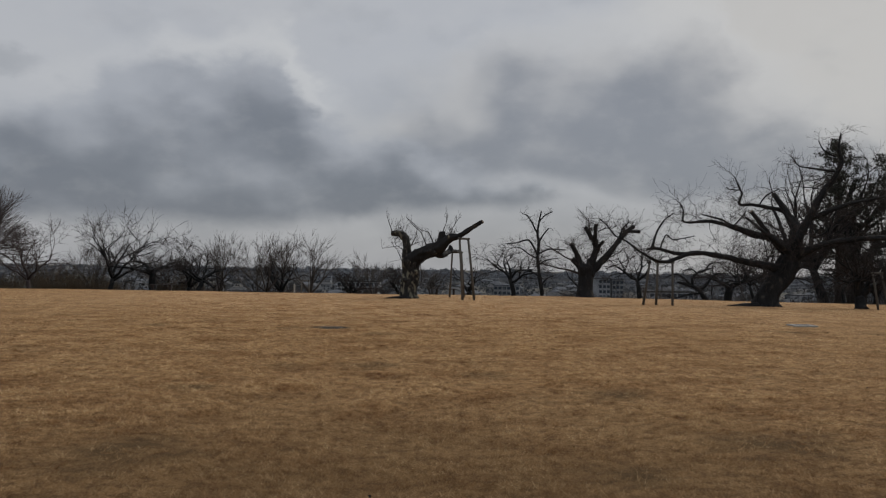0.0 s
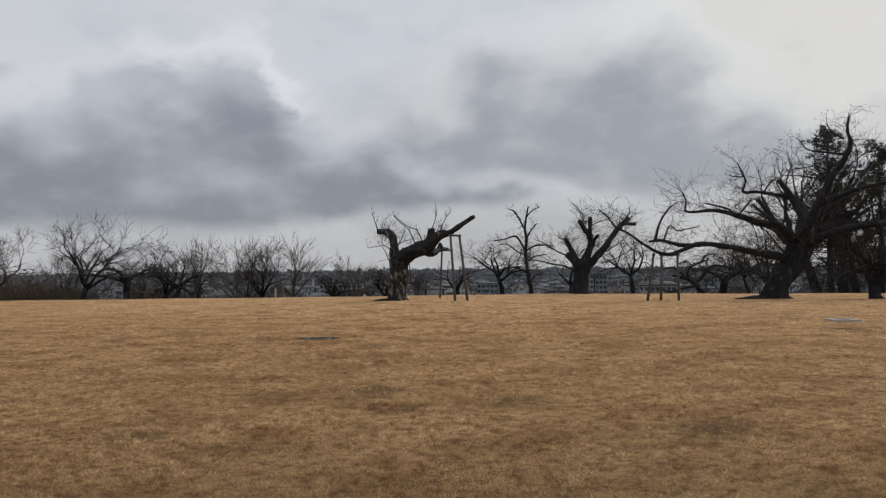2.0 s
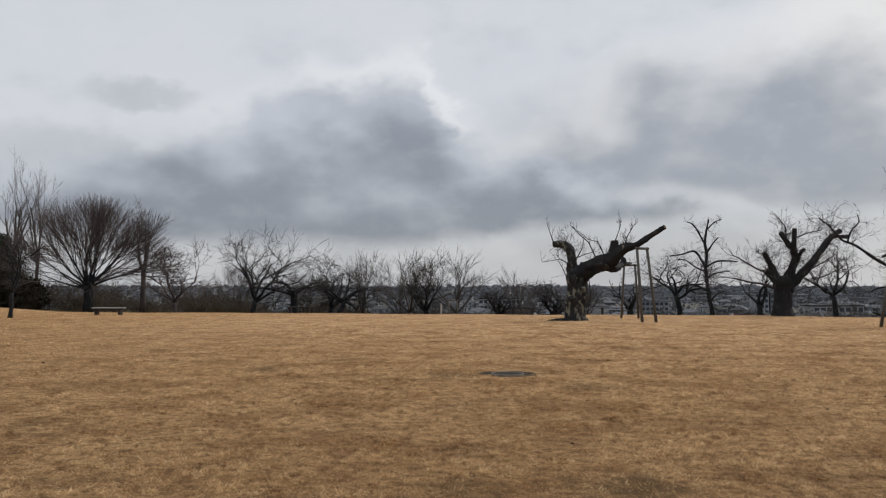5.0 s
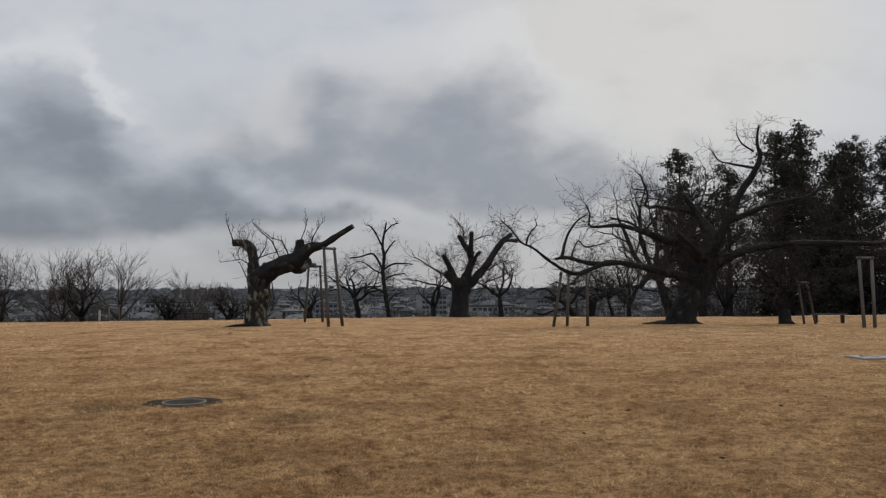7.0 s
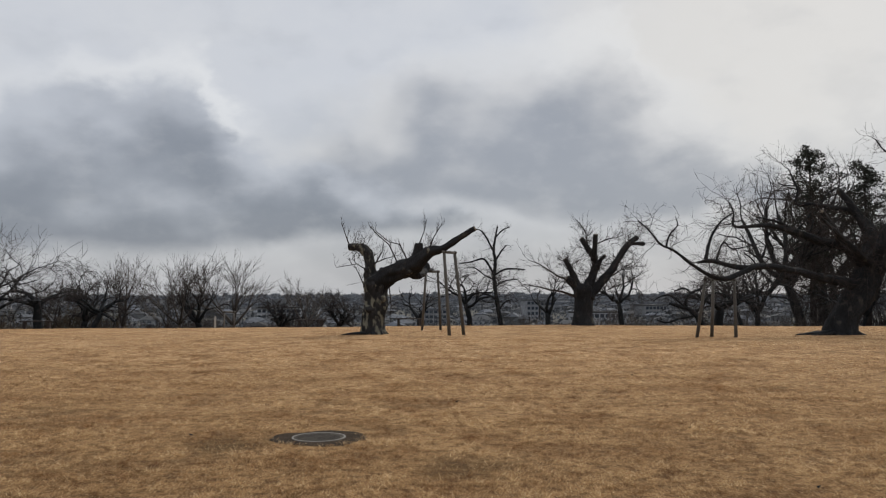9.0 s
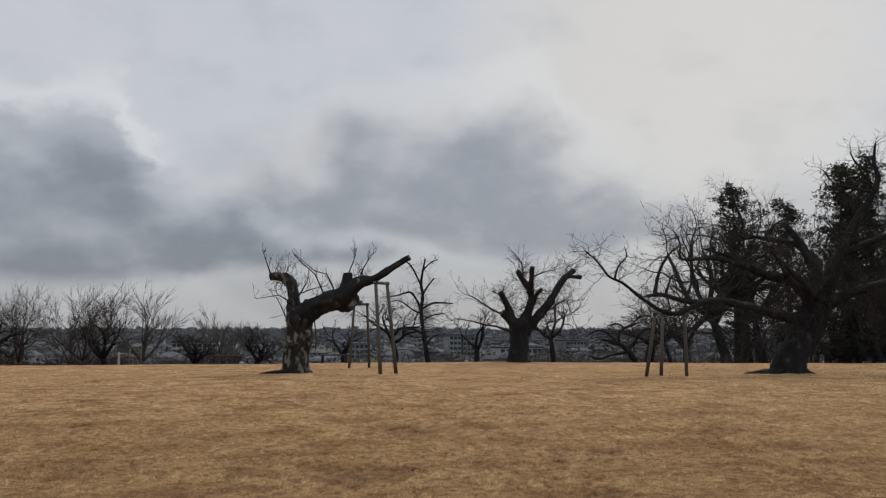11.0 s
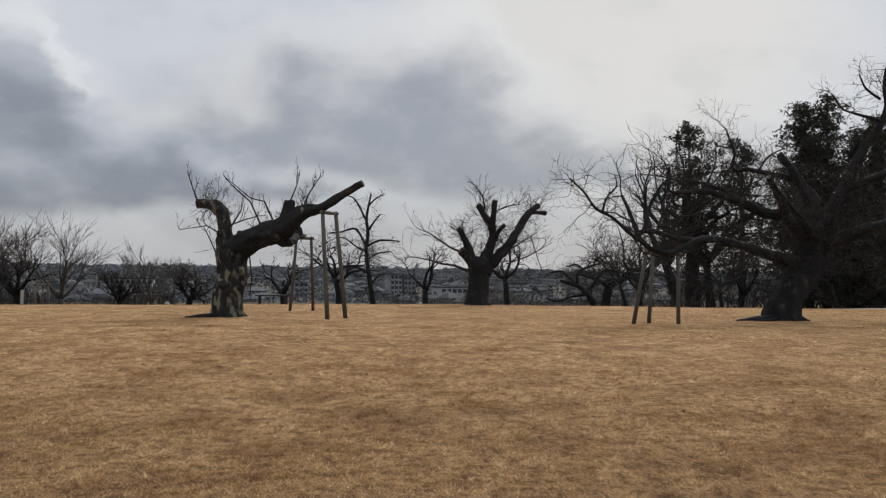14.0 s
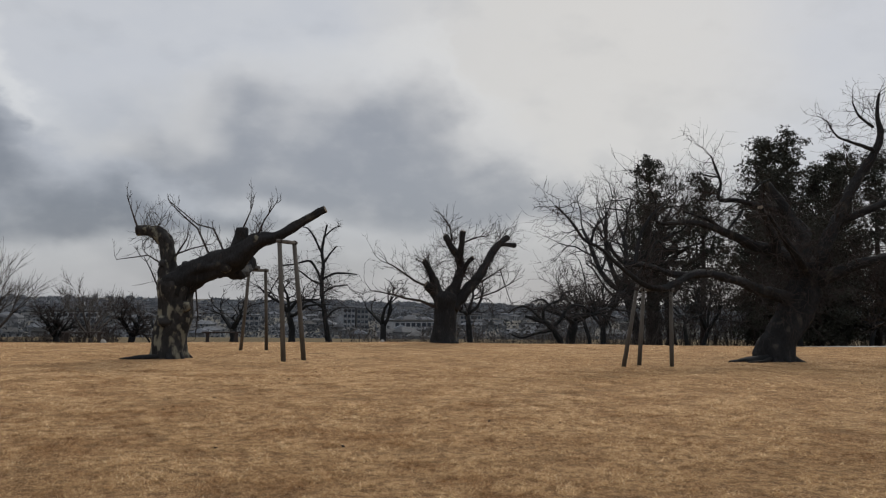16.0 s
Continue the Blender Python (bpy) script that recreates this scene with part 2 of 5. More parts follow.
def lawn_material():
    m = bpy.data.materials.new("dry_lawn")
    m.use_nodes = True
    t = m.node_tree
    L, N = t.links.new, t.nodes.new
    b = t.nodes["Principled BSDF"]
    b.inputs["Roughness"].default_value = 0.95
    b.inputs["Specular IOR Level"].default_value = 0.02
    b.inputs["Sheen Weight"].default_value, b.inputs["Sheen Roughness"].default_value = 0.05, 0.5
    b.inputs["Sheen Tint"].default_value = (1.0, 0.78, 0.48, 1)
    co = N("ShaderNodeTexCoord")

    def noisy(sc, det, rough=0.6):
        n = N("ShaderNodeTexNoise")
        n.inputs["Scale"].default_value, n.inputs["Detail"].default_value, n.inputs["Roughness"].default_value = sc, det, rough
        L(co.outputs["Object"], n.inputs["Vector"])
        return n.outputs[0]

    def ramp(v, lo, hi, k=1.0):
        n = N("ShaderNodeMapRange")
        L(v, n.inputs[0])
        n.inputs[1].default_value, n.inputs[2].default_value, n.inputs[4].default_value = lo, hi, k
        return n.outputs[0]

    def mix(f, a, c):
        n = N("ShaderNodeMix")
        n.data_type = "RGBA"
        L(f, n.inputs[0])
        for k, v in ((6, a), (7, c)):
            if isinstance(v, tuple):
                n.inputs[k].default_value = (*v, 1)
            else:
                L(v, n.inputs[k])
        return n.outputs[2]

    grain = noisy(30, 9, 0.8)
    tuft = noisy(7.0, 7, 0.72)
    c = mix(ramp(noisy(0.16, 4), 0.36, 0.64), (0.302, 0.167, 0.071), (0.413, 0.252, 0.122))
    c = mix(ramp(noisy(0.75, 6, 0.65), 0.47, 0.60, 0.8), c, (0.174, 0.086, 0.035))
    c = mix(ramp(noisy(2.2, 6, 0.65), 0.47, 0.62, 0.6), c, (0.164, 0.086, 0.037))
    # dark noise tone paints in the shaded gaps between tussocks
    c = mix(ramp(tuft, 0.50, 0.58, 0.75), c, (0.087, 0.044, 0.022))
    c = mix(ramp(tuft, 0.48, 0.34, 0.45), c, (0.550, 0.352, 0.177))
    c = mix(ramp(grain, 0.52, 0.66, 0.45), c, (0.061, 0.032, 0.017))
    c = mix(ramp(grain, 0.46, 0.36, 0.45), c, (0.642, 0.445, 0.235))
    c = mix(ramp(noisy(0.55, 7, 0.66), 0.56, 0.66, 0.55), c, (0.117, 0.072, 0.038))
    # matted strands lying every which way
    for turn, pale in ((0.25, True), (-0.6, False), (0.7, True), (-0.15, False)):
        mp, n = N("ShaderNodeMapping"), N("ShaderNodeTexNoise")
        L(co.outputs["Object"], mp.inputs["Vector"])
        mp.inputs["Rotation"].default_value, mp.inputs["Scale"].default_value = (0, 0, turn), (95, 17, 30)
        n.inputs["Scale"].default_value, n.inputs["Detail"].default_value = 1.0, 2
        L(mp.outputs[0], n.inputs["Vector"])
        if pale:
            c = mix(ramp(n.outputs[0], 0.56, 0.70, 0.55), c, (0.60, 0.41, 0.22))
        else:
            c = mix(ramp(n.outputs[0], 0.56, 0.70, 0.75), c, (0.090, 0.047, 0.024))
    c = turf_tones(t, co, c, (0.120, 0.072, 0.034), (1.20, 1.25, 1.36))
    # worn, damp patches: centre, reach
    fray = noisy(1.7, 6, 0.65)
    for wx, wy, wr in WORN:
        d = N("ShaderNodeVectorMath")
        d.operation = "DISTANCE"
        L(co.outputs["Object"], d.inputs[0])
        d.inputs[1].default_value = (wx, wy, 0)
        a = N("ShaderNodeMath")
        a.operation = "MULTIPLY_ADD"
        L(fray, a.inputs[0])
        a.inputs[1].default_value = 2.6 * wr
        L(d.outputs["Value"], a.inputs[2])
        c = mix(ramp(a.outputs[0], 2.25 * wr, 1.35 * wr, 0.8), c, (0.085, 0.054, 0.028))
    # beyond the lawn's edge: leaf litter and brush, then the town's plain
    sp = N("ShaderNodeSeparateXYZ")
    L(co.outputs["Object"], sp.inputs[0])
    edge = N("ShaderNodeMath")
    edge.operation = "MULTIPLY_ADD"
    L(noisy(0.12, 4), edge.inputs[0])
    edge.inputs[1].default_value = 8.0
    L(sp.outputs[1], edge.inputs[2])
    c = mix(ramp(edge.outputs[0], 66.0, 69.0), c, (0.095, 0.075, 0.048))
    c = mix(ramp(edge.outputs[0], 150.0, 260.0), c, (0.085, 0.085, 0.082))
    L(c, b.inputs["Base Color"])
    bp = N("ShaderNodeBump")
    bp.inputs["Strength"].default_value, bp.inputs["Distance"].default_value = 1.0, 0.06
    L(grain, bp.inputs["Height"])
    L(bp.outputs[0], b.inputs["Normal"])
    return m


LAWN = lawn_material()


def blade_material():
    m = bpy.data.materials.new("straw_grass_blades")
    m.use_nodes = True
    t = m.node_tree
    L, N = t.links.new, t.nodes.new
    b = t.nodes["Principled BSDF"]
    b.inputs["Roughness"].default_value = 0.8
    b.inputs["Specular IOR Level"].default_value = 0.15
    g, r, co = N("ShaderNodeNewGeometry"), N("ShaderNodeValToRGB"), N("ShaderNodeTexCoord")
    L(g.outputs["Random Per Island"], r.inputs[0])
    e = r.color_ramp.elements
    e[0].position, e[0].color = 0.0, (0.218, 0.130, 0.066, 1)
    e[1].position, e[1].color = 1.0, (0.85, 0.66, 0.40, 1)
    k = e.new(0.5)
    k.color = (0.605, 0.402, 0.207, 1)
    last = r.outputs[0]
    # the finest of these tones paints the tussocks' shaded gaps onto the blades
    for scale, lo, hi, tone in ((0.55, 0.56, 0.66, (0.58, 0.50, 0.43)), (0.75, 0.47, 0.60, (0.66, 0.57, 0.50)), (2.2, 0.49, 0.60, (0.70, 0.61, 0.54)), (7.0, 0.50, 0.58, (0.46, 0.40, 0.345))):
        n, mr, mx = N("ShaderNodeTexNoise"), N("ShaderNodeMapRange"), N("ShaderNodeMix")
        n.inputs["Scale"].default_value, n.inputs["Detail"].default_value, n.inputs["Roughness"].default_value = scale, 6, 0.68
        L(co.outputs["Object"], n.inputs["Vector"])
        L(n.outputs[0], mr.inputs[0])
        mr.inputs[1].default_value, mr.inputs[2].default_value = lo, hi
        mx.data_type, mx.blend_type = "RGBA", "MULTIPLY"
        L(mr.outputs[0], mx.inputs[0])
        L(last, mx.inputs[6])
        mx.inputs[7].default_value = (*tone, 1)
        last = mx.outputs[2]
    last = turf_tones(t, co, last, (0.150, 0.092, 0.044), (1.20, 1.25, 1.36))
    L(last, b.inputs["Base Color"])
    # thin dry blades let the low light through
    thru, both = N("ShaderNodeBsdfTranslucent"), N("ShaderNodeMixShader")
    L(last, thru.inputs["Color"])
    both.inputs[0].default_value = 0.42
    L(b.outputs[0], both.inputs[1])
    L(thru.outputs[0], both.inputs[2])
    L(both.outputs[0], t.nodes["Material Output"].inputs["Surface"])
    return m


BLADES = blade_material()


# ---- mesh helpers ----
class Buf:
    """Collects tubes, boxes and loose triangles for one mesh."""

    def __init__(self):
        self.v, self.f = [], []

    def tube(self, pts, rads, n=6, cap=True, rough=0.0):
        k0 = len(self.v)
        m = len(pts)
        knot = 1.1 if rads[0] > 0.5 else 2.7    # old boles are ribbed lengthwise, limbs knotted
        pts = [Vector(p) for p in pts]
        for i, p in enumerate(pts):
            t = (pts[min(i + 1, m - 1)] - pts[max(i - 1, 0)])
            if t.length < 1e-6:
                t = Vector((0, 0, 1))
            t.normalize()
            if i == 0:
                a = t.cross(Vector((0.31, 0.92, 0.24) if abs(t.y) < 0.8 else (1, 0, 0.1)))
            else:
                a = a - t * a.dot(t)
            a.normalize()
            b = t.cross(a)
            for j in range(n):
                w = 2 * math.pi * j / n
                r = rads[i]
                o = a * math.cos(w) + b * math.sin(w)
                if rough:
                    r *= 1 + rough * (0.9 * noise.noise(p * knot + o * 1.1) + 0.7 * noise.noise(o * 2.6 + p * 0.9 + Vector((7, 3, 1))) + 0.5 * noise.noise(o * 5.5 + p * knot) + 0.25 * noise.noise(o * 10.0 + p * 2.4 * knot))
                q = p + o * r
                self.v.append((q.x, q.y, q.z))
        for i in range(m - 1):
            for j in range(n):
                a, b = k0 + i * n + j, k0 + i * n + (j + 1) % n
                self.f.append((a, b, b + n, a + n))
        if cap:
            self.f.append(tuple(range(k0 + n - 1, k0 - 1, -1)))
            self.f.append(tuple(range(k0 + (m - 1) * n, k0 + m * n)))

    def box(self, lo, hi, bevel=0.0):
        b = min(bevel, 0.49 * min(hi[i] - lo[i] for i in range(3)))
        k0 = len(self.v)
        if b <= 0:
            for z in (lo[2], hi[2]):
                self.v += [(lo[0], lo[1], z), (hi[0], lo[1], z), (hi[0], hi[1], z), (lo[0], hi[1], z)]
            self.f += [tuple(k0 + i for i in q) for q in ((3, 2, 1, 0), (4, 5, 6, 7), (0, 1, 5, 4), (1, 2, 6, 5), (2, 3, 7, 6), (3, 0, 4, 7))]
            return
        rings = [(lo[2], b), (lo[2] + b, 0), (hi[2] - b, 0), (hi[2], b)]
        for z, s in rings:
            self.v += [(lo[0] + s, lo[1] + s, z), (hi[0] - s, lo[1] + s, z), (hi[0] - s, hi[1] - s, z), (lo[0] + s, hi[1] - s, z)]
        self.f += [(k0 + 3, k0 + 2, k0 + 1, k0), (k0 + 12, k0 + 13, k0 + 14, k0 + 15)]
        for i in range(3):
            for j in range(4):
                a, c = k0 + 4 * i + j, k0 + 4 * i + (j + 1) % 4
                self.f.append((a, c, c + 4, a + 4))

    def mesh(self, name, mat, smooth=False):
        me = bpy.data.meshes.new(name)
        me.from_pydata(self.v, [], self.f)
        me.materials.append(mat)
        if smooth:
            me.polygons.foreach_set("use_smooth", [True] * len(me.polygons))
        me.update()
        return me


def part(name, buf, mat, parent=None, label="", smooth=False):
    ob = new(name, buf.mesh(name, mat, smooth) if isinstance(buf, Buf) else buf)
    if parent:
        ob.parent = parent
    return tagged(ob, label)


def thing(name, at, label, category, group="", turn=0.0):
    ob = new(name)
    ob.matrix_basis = pose(*at, 0, 0, turn)
    ob.empty_display_size = 0.2
    return tagged(ob, label, category, group)


def triangles(name, points, mat):
    """A mesh of loose triangles from an array (n, 3, 3)."""
    n = len(points)
    me = bpy.data.meshes.new(name)
    me.vertices.add(3 * n)
    me.vertices.foreach_set("co", points.astype(np.float32).ravel())
    me.loops.add(3 * n)
    me.loops.foreach_set("vertex_index", np.arange(3 * n, dtype=np.int32))
    me.polygons.add(n)
    me.polygons.foreach_set("loop_start", np.arange(0, 3 * n, 3, dtype=np.int32))
    me.polygons.foreach_set("loop_total", np.full(n, 3, dtype=np.int32))
    me.materials.append(mat)
    me.update(calc_edges=True)
    return me


# ---- ground ----
def ease(v, lo, hi):
    t = np.clip((v - lo) / (hi - lo), 0, 1)
    return t * t * (3 - 2 * t)


def ground_z(x, y):
    x, y = np.asarray(x, float), np.asarray(y, float)
    z = -0.0105 * np.clip(y - 30, 0, 30) - 0.045 * np.clip(y - 60, 0, 50) - 0.6 * ease(y, 60, 70)
    z = z - 0.010 * np.clip(x - 8, 0, 25) * ease(y, 32, 48)
    z = z + 0.055 * np.clip(-37 - x, 0, 45) * ease(y, 15, 50) * (1 - 0.6 * ease(y, 75, 110))
    z = z - 14.5 * ease(y, 112, 330)
    far = np.hypot(x, y - 20)
    z = z + 8 * ease(far, 3300, 4600) * (0.6 + 0.4 * np.sin(x * 0.0021 + 1.0))
    z = z + 0.010 * np.sin(x * 0.7 + 1.3) * np.sin(y * 0.55) + 0.014 * np.sin(x * 0.19) * np.sin(y * 0.23 + 0.6)
    return z


def gz(x, y):
    return float(ground_z(x, y))


def spread_axis(centre, near, step, far, growth):
    side, v, s = [], near, step
    while v < far:
        s *= growth
        v += s
        side.append(v)
    core = list(np.arange(-near, near + 1e-6, step))
    return np.array([-w for w in side[::-1]] + core + side) + centre


gx = spread_axis(0.0, 24.0, 0.4, 4300, 1.11)
gy = spread_axis(38.0, 38.0, 0.4, 4600, 1.10)
gy = gy[gy > -260]
GX, GY = np.meshgrid(gx, gy)
GZ = ground_z(GX, GY)
me = bpy.data.meshes.new("ground")
nx, ny = len(gx), len(gy)
quads = [(j * nx + i, j * nx + i + 1, (j + 1) * nx + i + 1, (j + 1) * nx + i) for j in range(ny - 1) for i in range(nx - 1)]
me.from_pydata(np.stack([GX.ravel(), GY.ravel(), GZ.ravel()], 1).tolist(), [], quads)
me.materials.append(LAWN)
me.polygons.foreach_set("use_smooth", [True] * len(me.polygons))
ground = tagged(new("ground", me), "broad park lawn of dry straw-coloured winter grass", "lawn", kind="structure")


# ---- trees ----
def wander(rng, d, k, up=0.0):
    return (d + Vector((rng.gauss(0, k), rng.gauss(0, k), rng.gauss(0, k) + up))).normalized()


def grow(thick, thin, p, d, length, r, level, rng, f):
    """One branch and, below it, its side branches. f: the form of the tree."""
    segs = 5 if level > 1 else 3
    pts, rads = [p.copy()], [r]
    end = r * (0.5 if level else 0.35)
    dirs = [d.copy()]
    for i in range(segs):
        d = wander(rng, d, f["wander"], f["up"] if level else f["tip"])
        p = p + d * (length / segs)
        pts.append(p.copy())
        dirs.append(d.copy())
        rads.append(r + (end - r) * (i + 1) / segs)
    buf = thick if level >= f["split"] else thin
    buf.tube(pts, rads, 7 if r > 0.06 else (4 if r > 0.02 else 3), cap=r > 0.03)
    if level == 0:
        return
    kids = f["kids"][level - 1]
    for k in range(kids):
        s = rng.uniform(0.3, 1.0) if k else 1.0
        i = min(segs, max(1, round(s * segs)))
        side = dirs[i].cross(Vector((rng.gauss(0, 1), rng.gauss(0, 1), rng.gauss(0, 1)))).normalized()
        ang = radians(rng.uniform(*f["angle"])) * (0.45 if k == 0 else 1.0)
        nd = (dirs[i] * math.cos(ang) + side * math.sin(ang)).normalized()
        grow(thick, thin, pts[i], nd, length * rng.uniform(*f["ratio"]), max(rads[i] * f["thin"], f["rmin"]), level - 1, rng, f)


FORMS = {
    "upright": dict(wander=0.08, up=0.03, tip=0.02, kids=(6, 5, 4), angle=(14, 38), ratio=(0.55, 0.8), thin=0.56, rmin=0.012, split=2, trunk=0.15, stems=6, lean=(6, 44)),
    "spreading": dict(wander=0.20, up=0.04, tip=0.02, kids=(7, 5, 4), angle=(28, 62), ratio=(0.5, 0.78), thin=0.62, rmin=0.013, split=2, trunk=0.20, stems=6, lean=(12, 62)),
    "weeping": dict(wander=0.22, up=-0.03, tip=-0.22, kids=(7, 5, 4), angle=(30, 70), ratio=(0.5, 0.8), thin=0.58, rmin=0.012, split=2, trunk=0.35, stems=5, lean=(30, 72)),
    "tall": dict(wander=0.20, up=0.02, tip=-0.02, kids=(7, 5, 5), angle=(30, 70), ratio=(0.42, 0.60), thin=0.52, rmin=0.012, split=2, trunk=0.24, stems=7, lean=(6, 58)),
    "poplar": dict(wander=0.06, up=0.06, tip=0.05, kids=(5, 4, 4), angle=(14, 34), ratio=(0.42, 0.66), thin=0.5, rmin=0.013, split=2, trunk=0.34, stems=4, lean=(2, 17)),
    "dome": dict(wander=0.10, up=0.03, tip=0.0, kids=(7, 6, 4), angle=(14, 38), ratio=(0.58, 0.80), thin=0.52, rmin=0.013, split=2, trunk=0.15, stems=14, lean=(8, 62)),
    "sparse": dict(wander=0.20, up=0.05, tip=0.06, kids=(3, 3, 3), angle=(28, 60), ratio=(0.5, 0.75), thin=0.66, rmin=0.022, split=1, trunk=0.30, stems=3, lean=(10, 50)),
}


def bare_tree(name, x, y, height, form, seed, label, girth=1.0, twig=TWIG, wide=1.0, group="", levels=3, sink=0.05):
    """A leafless tree: a trunk mesh with its limbs and a crown mesh of twigs."""
    height += 0.5 if y > 70 else 0.0    # rooted below the lawn's edge
    rng, f = random.Random(seed), FORMS[form]
    thick, thin = Buf(), Buf()
    r0 = 0.028 * height * girth
    th = f["trunk"] * height
    pts = [Vector((0, 0, -sink))]
    d = wander(rng, Vector((0, 0, 1)), 0.05)
    rads = [r0 * 1.35]
    for i in range(4):
        d = wander(rng, d, f["wander"] * 0.5, 0.1)
        pts.append(pts[-1] + d * (th / 4))
        rads.append(r0 * (1.0 - 0.06 * i))
    thick.tube(pts, rads, 9, rough=0.2)
    a0 = rng.uniform(0, 6.28)
    for k in range(f["stems"]):
        a = a0 + 6.283 * k / f["stems"] + rng.uniform(-0.3, 0.3)
        t = radians(rng.uniform(*f["lean"]))
        nd = Vector((math.sin(t) * math.cos(a), math.sin(t) * math.sin(a), math.cos(t)))
        at = pts[-1] if k % 2 else pts[-2].lerp(pts[-1], rng.uniform(0.3, 1))
        grow(thick, thin, at, nd, height * (1 - f["trunk"]) * rng.uniform(0.42, 0.52), r0 * 0.62, levels, rng, f)
    # bring the crown to its true height
    top = sorted(v[2] for v in thin.v)[int(0.985 * len(thin.v))]
    k = height / top
    for b in (thick, thin):
        b.v = [(v[0] * k * wide, v[1] * k * wide, v[2] * k if v[2] > 0 else v[2]) for v in b.v]
    ob = thing(name, (x, y, gz(x, y)), label, "tree", group)
    part("trunk", thick, LIMB if twig is TWIG else twig, ob, smooth=True)
    part("crown", thin, twig, ob)
    return ob


def vase_tree(x, y, height, reach, seed, label):
    """A tree whose straight limbs fan from a short trunk and fork on up to a domed outline."""
    rng = random.Random(seed)
    thick, thin = Buf(), Buf()
    fork = 0.26 * height
    thick.tube([(0, 0, -0.1), (0.05, 0, fork * 0.35), (0, 0.05, fork * 0.8), (0.02, 0, fork * 1.08)], [0.66, 0.50, 0.50, 0.42], 12, rough=0.12)

    def edge(p, d):
        """Way left from p along d to the dome."""
        c = Vector((0, 0, fork * 1.15))
        q = Vector(((p - c).x / reach, (p - c).y / reach, (p - c).z / (height - c.z)))
        e = Vector((d.x / reach, d.y / reach, d.z / (height - c.z)))
        a, b, k = e.dot(e), q.dot(e), q.dot(q) - 1
        return max(0.3, (-b + math.sqrt(max(b * b - a * k, 0.0))) / a)

    def fan(p, d, r, level):
        left = edge(p, d) * rng.uniform(0.50, 1.14)
        run = left * (0.26 if level > 1 else (0.46 if level else 1.0))
        a = wander(rng, d, 0.07)
        m = p + a * run * 0.5
        e = wander(rng, a, 0.08, 0.02)
        q = m + e * run * 0.5
        (thick if r > 0.05 else thin).tube([p, m, q], [r, r * 0.86, r * 0.72 if level else 0.008], 7 if r > 0.1 else (4 if r > 0.03 else 3), cap=False)
        if level == 0:
            return
        for k in range((2, 3, 4, 3, 2, 2)[level]):
            side = e.cross(Vector((rng.gauss(0, 1), rng.gauss(0, 1), rng.gauss(0, 1)))).normalized()
            t = radians(rng.uniform(7, 24) if k else rng.uniform(2, 10))
            fan(q, (e * math.cos(t) + side * math.sin(t)).normalized(), max(r * (0.70 if k == 0 else 0.58), 0.012), level - 1)
            if level < 4:
                s = m.lerp(q, rng.uniform(0, 0.9))
                t = radians(rng.uniform(14, 34))
                side = e.cross(Vector((rng.gauss(0, 1), rng.gauss(0, 1), rng.gauss(0, 1)))).normalized()
                if k == 0 and level > 1:
                    fan(s, (e * math.cos(t) + side * math.sin(t)).normalized(), max(r * 0.4, 0.013), max(level - 2, 0))

    stems = 24
    for k in range(stems):
        u = (k + 0.5) / stems
        t, a = math.acos(1 - 0.80 * u), 2.4 * k + rng.uniform(-0.2, 0.2)
        d = Vector((math.sin(t) * math.cos(a), math.sin(t) * math.sin(a), math.cos(t)))
        fan(Vector((0, 0, fork * rng.uniform(0.72, 1.05))), d, rng.uniform(0.10, 0.17), 5)
    ob = thing("zelkova_tree", (x, y, gz(x, y)), label, "tree", "trees by the left wood")
    part("trunk", thick, LIMB, ob, smooth=True)
    part("crown", thin, TWIG_RED, ob)
    return ob


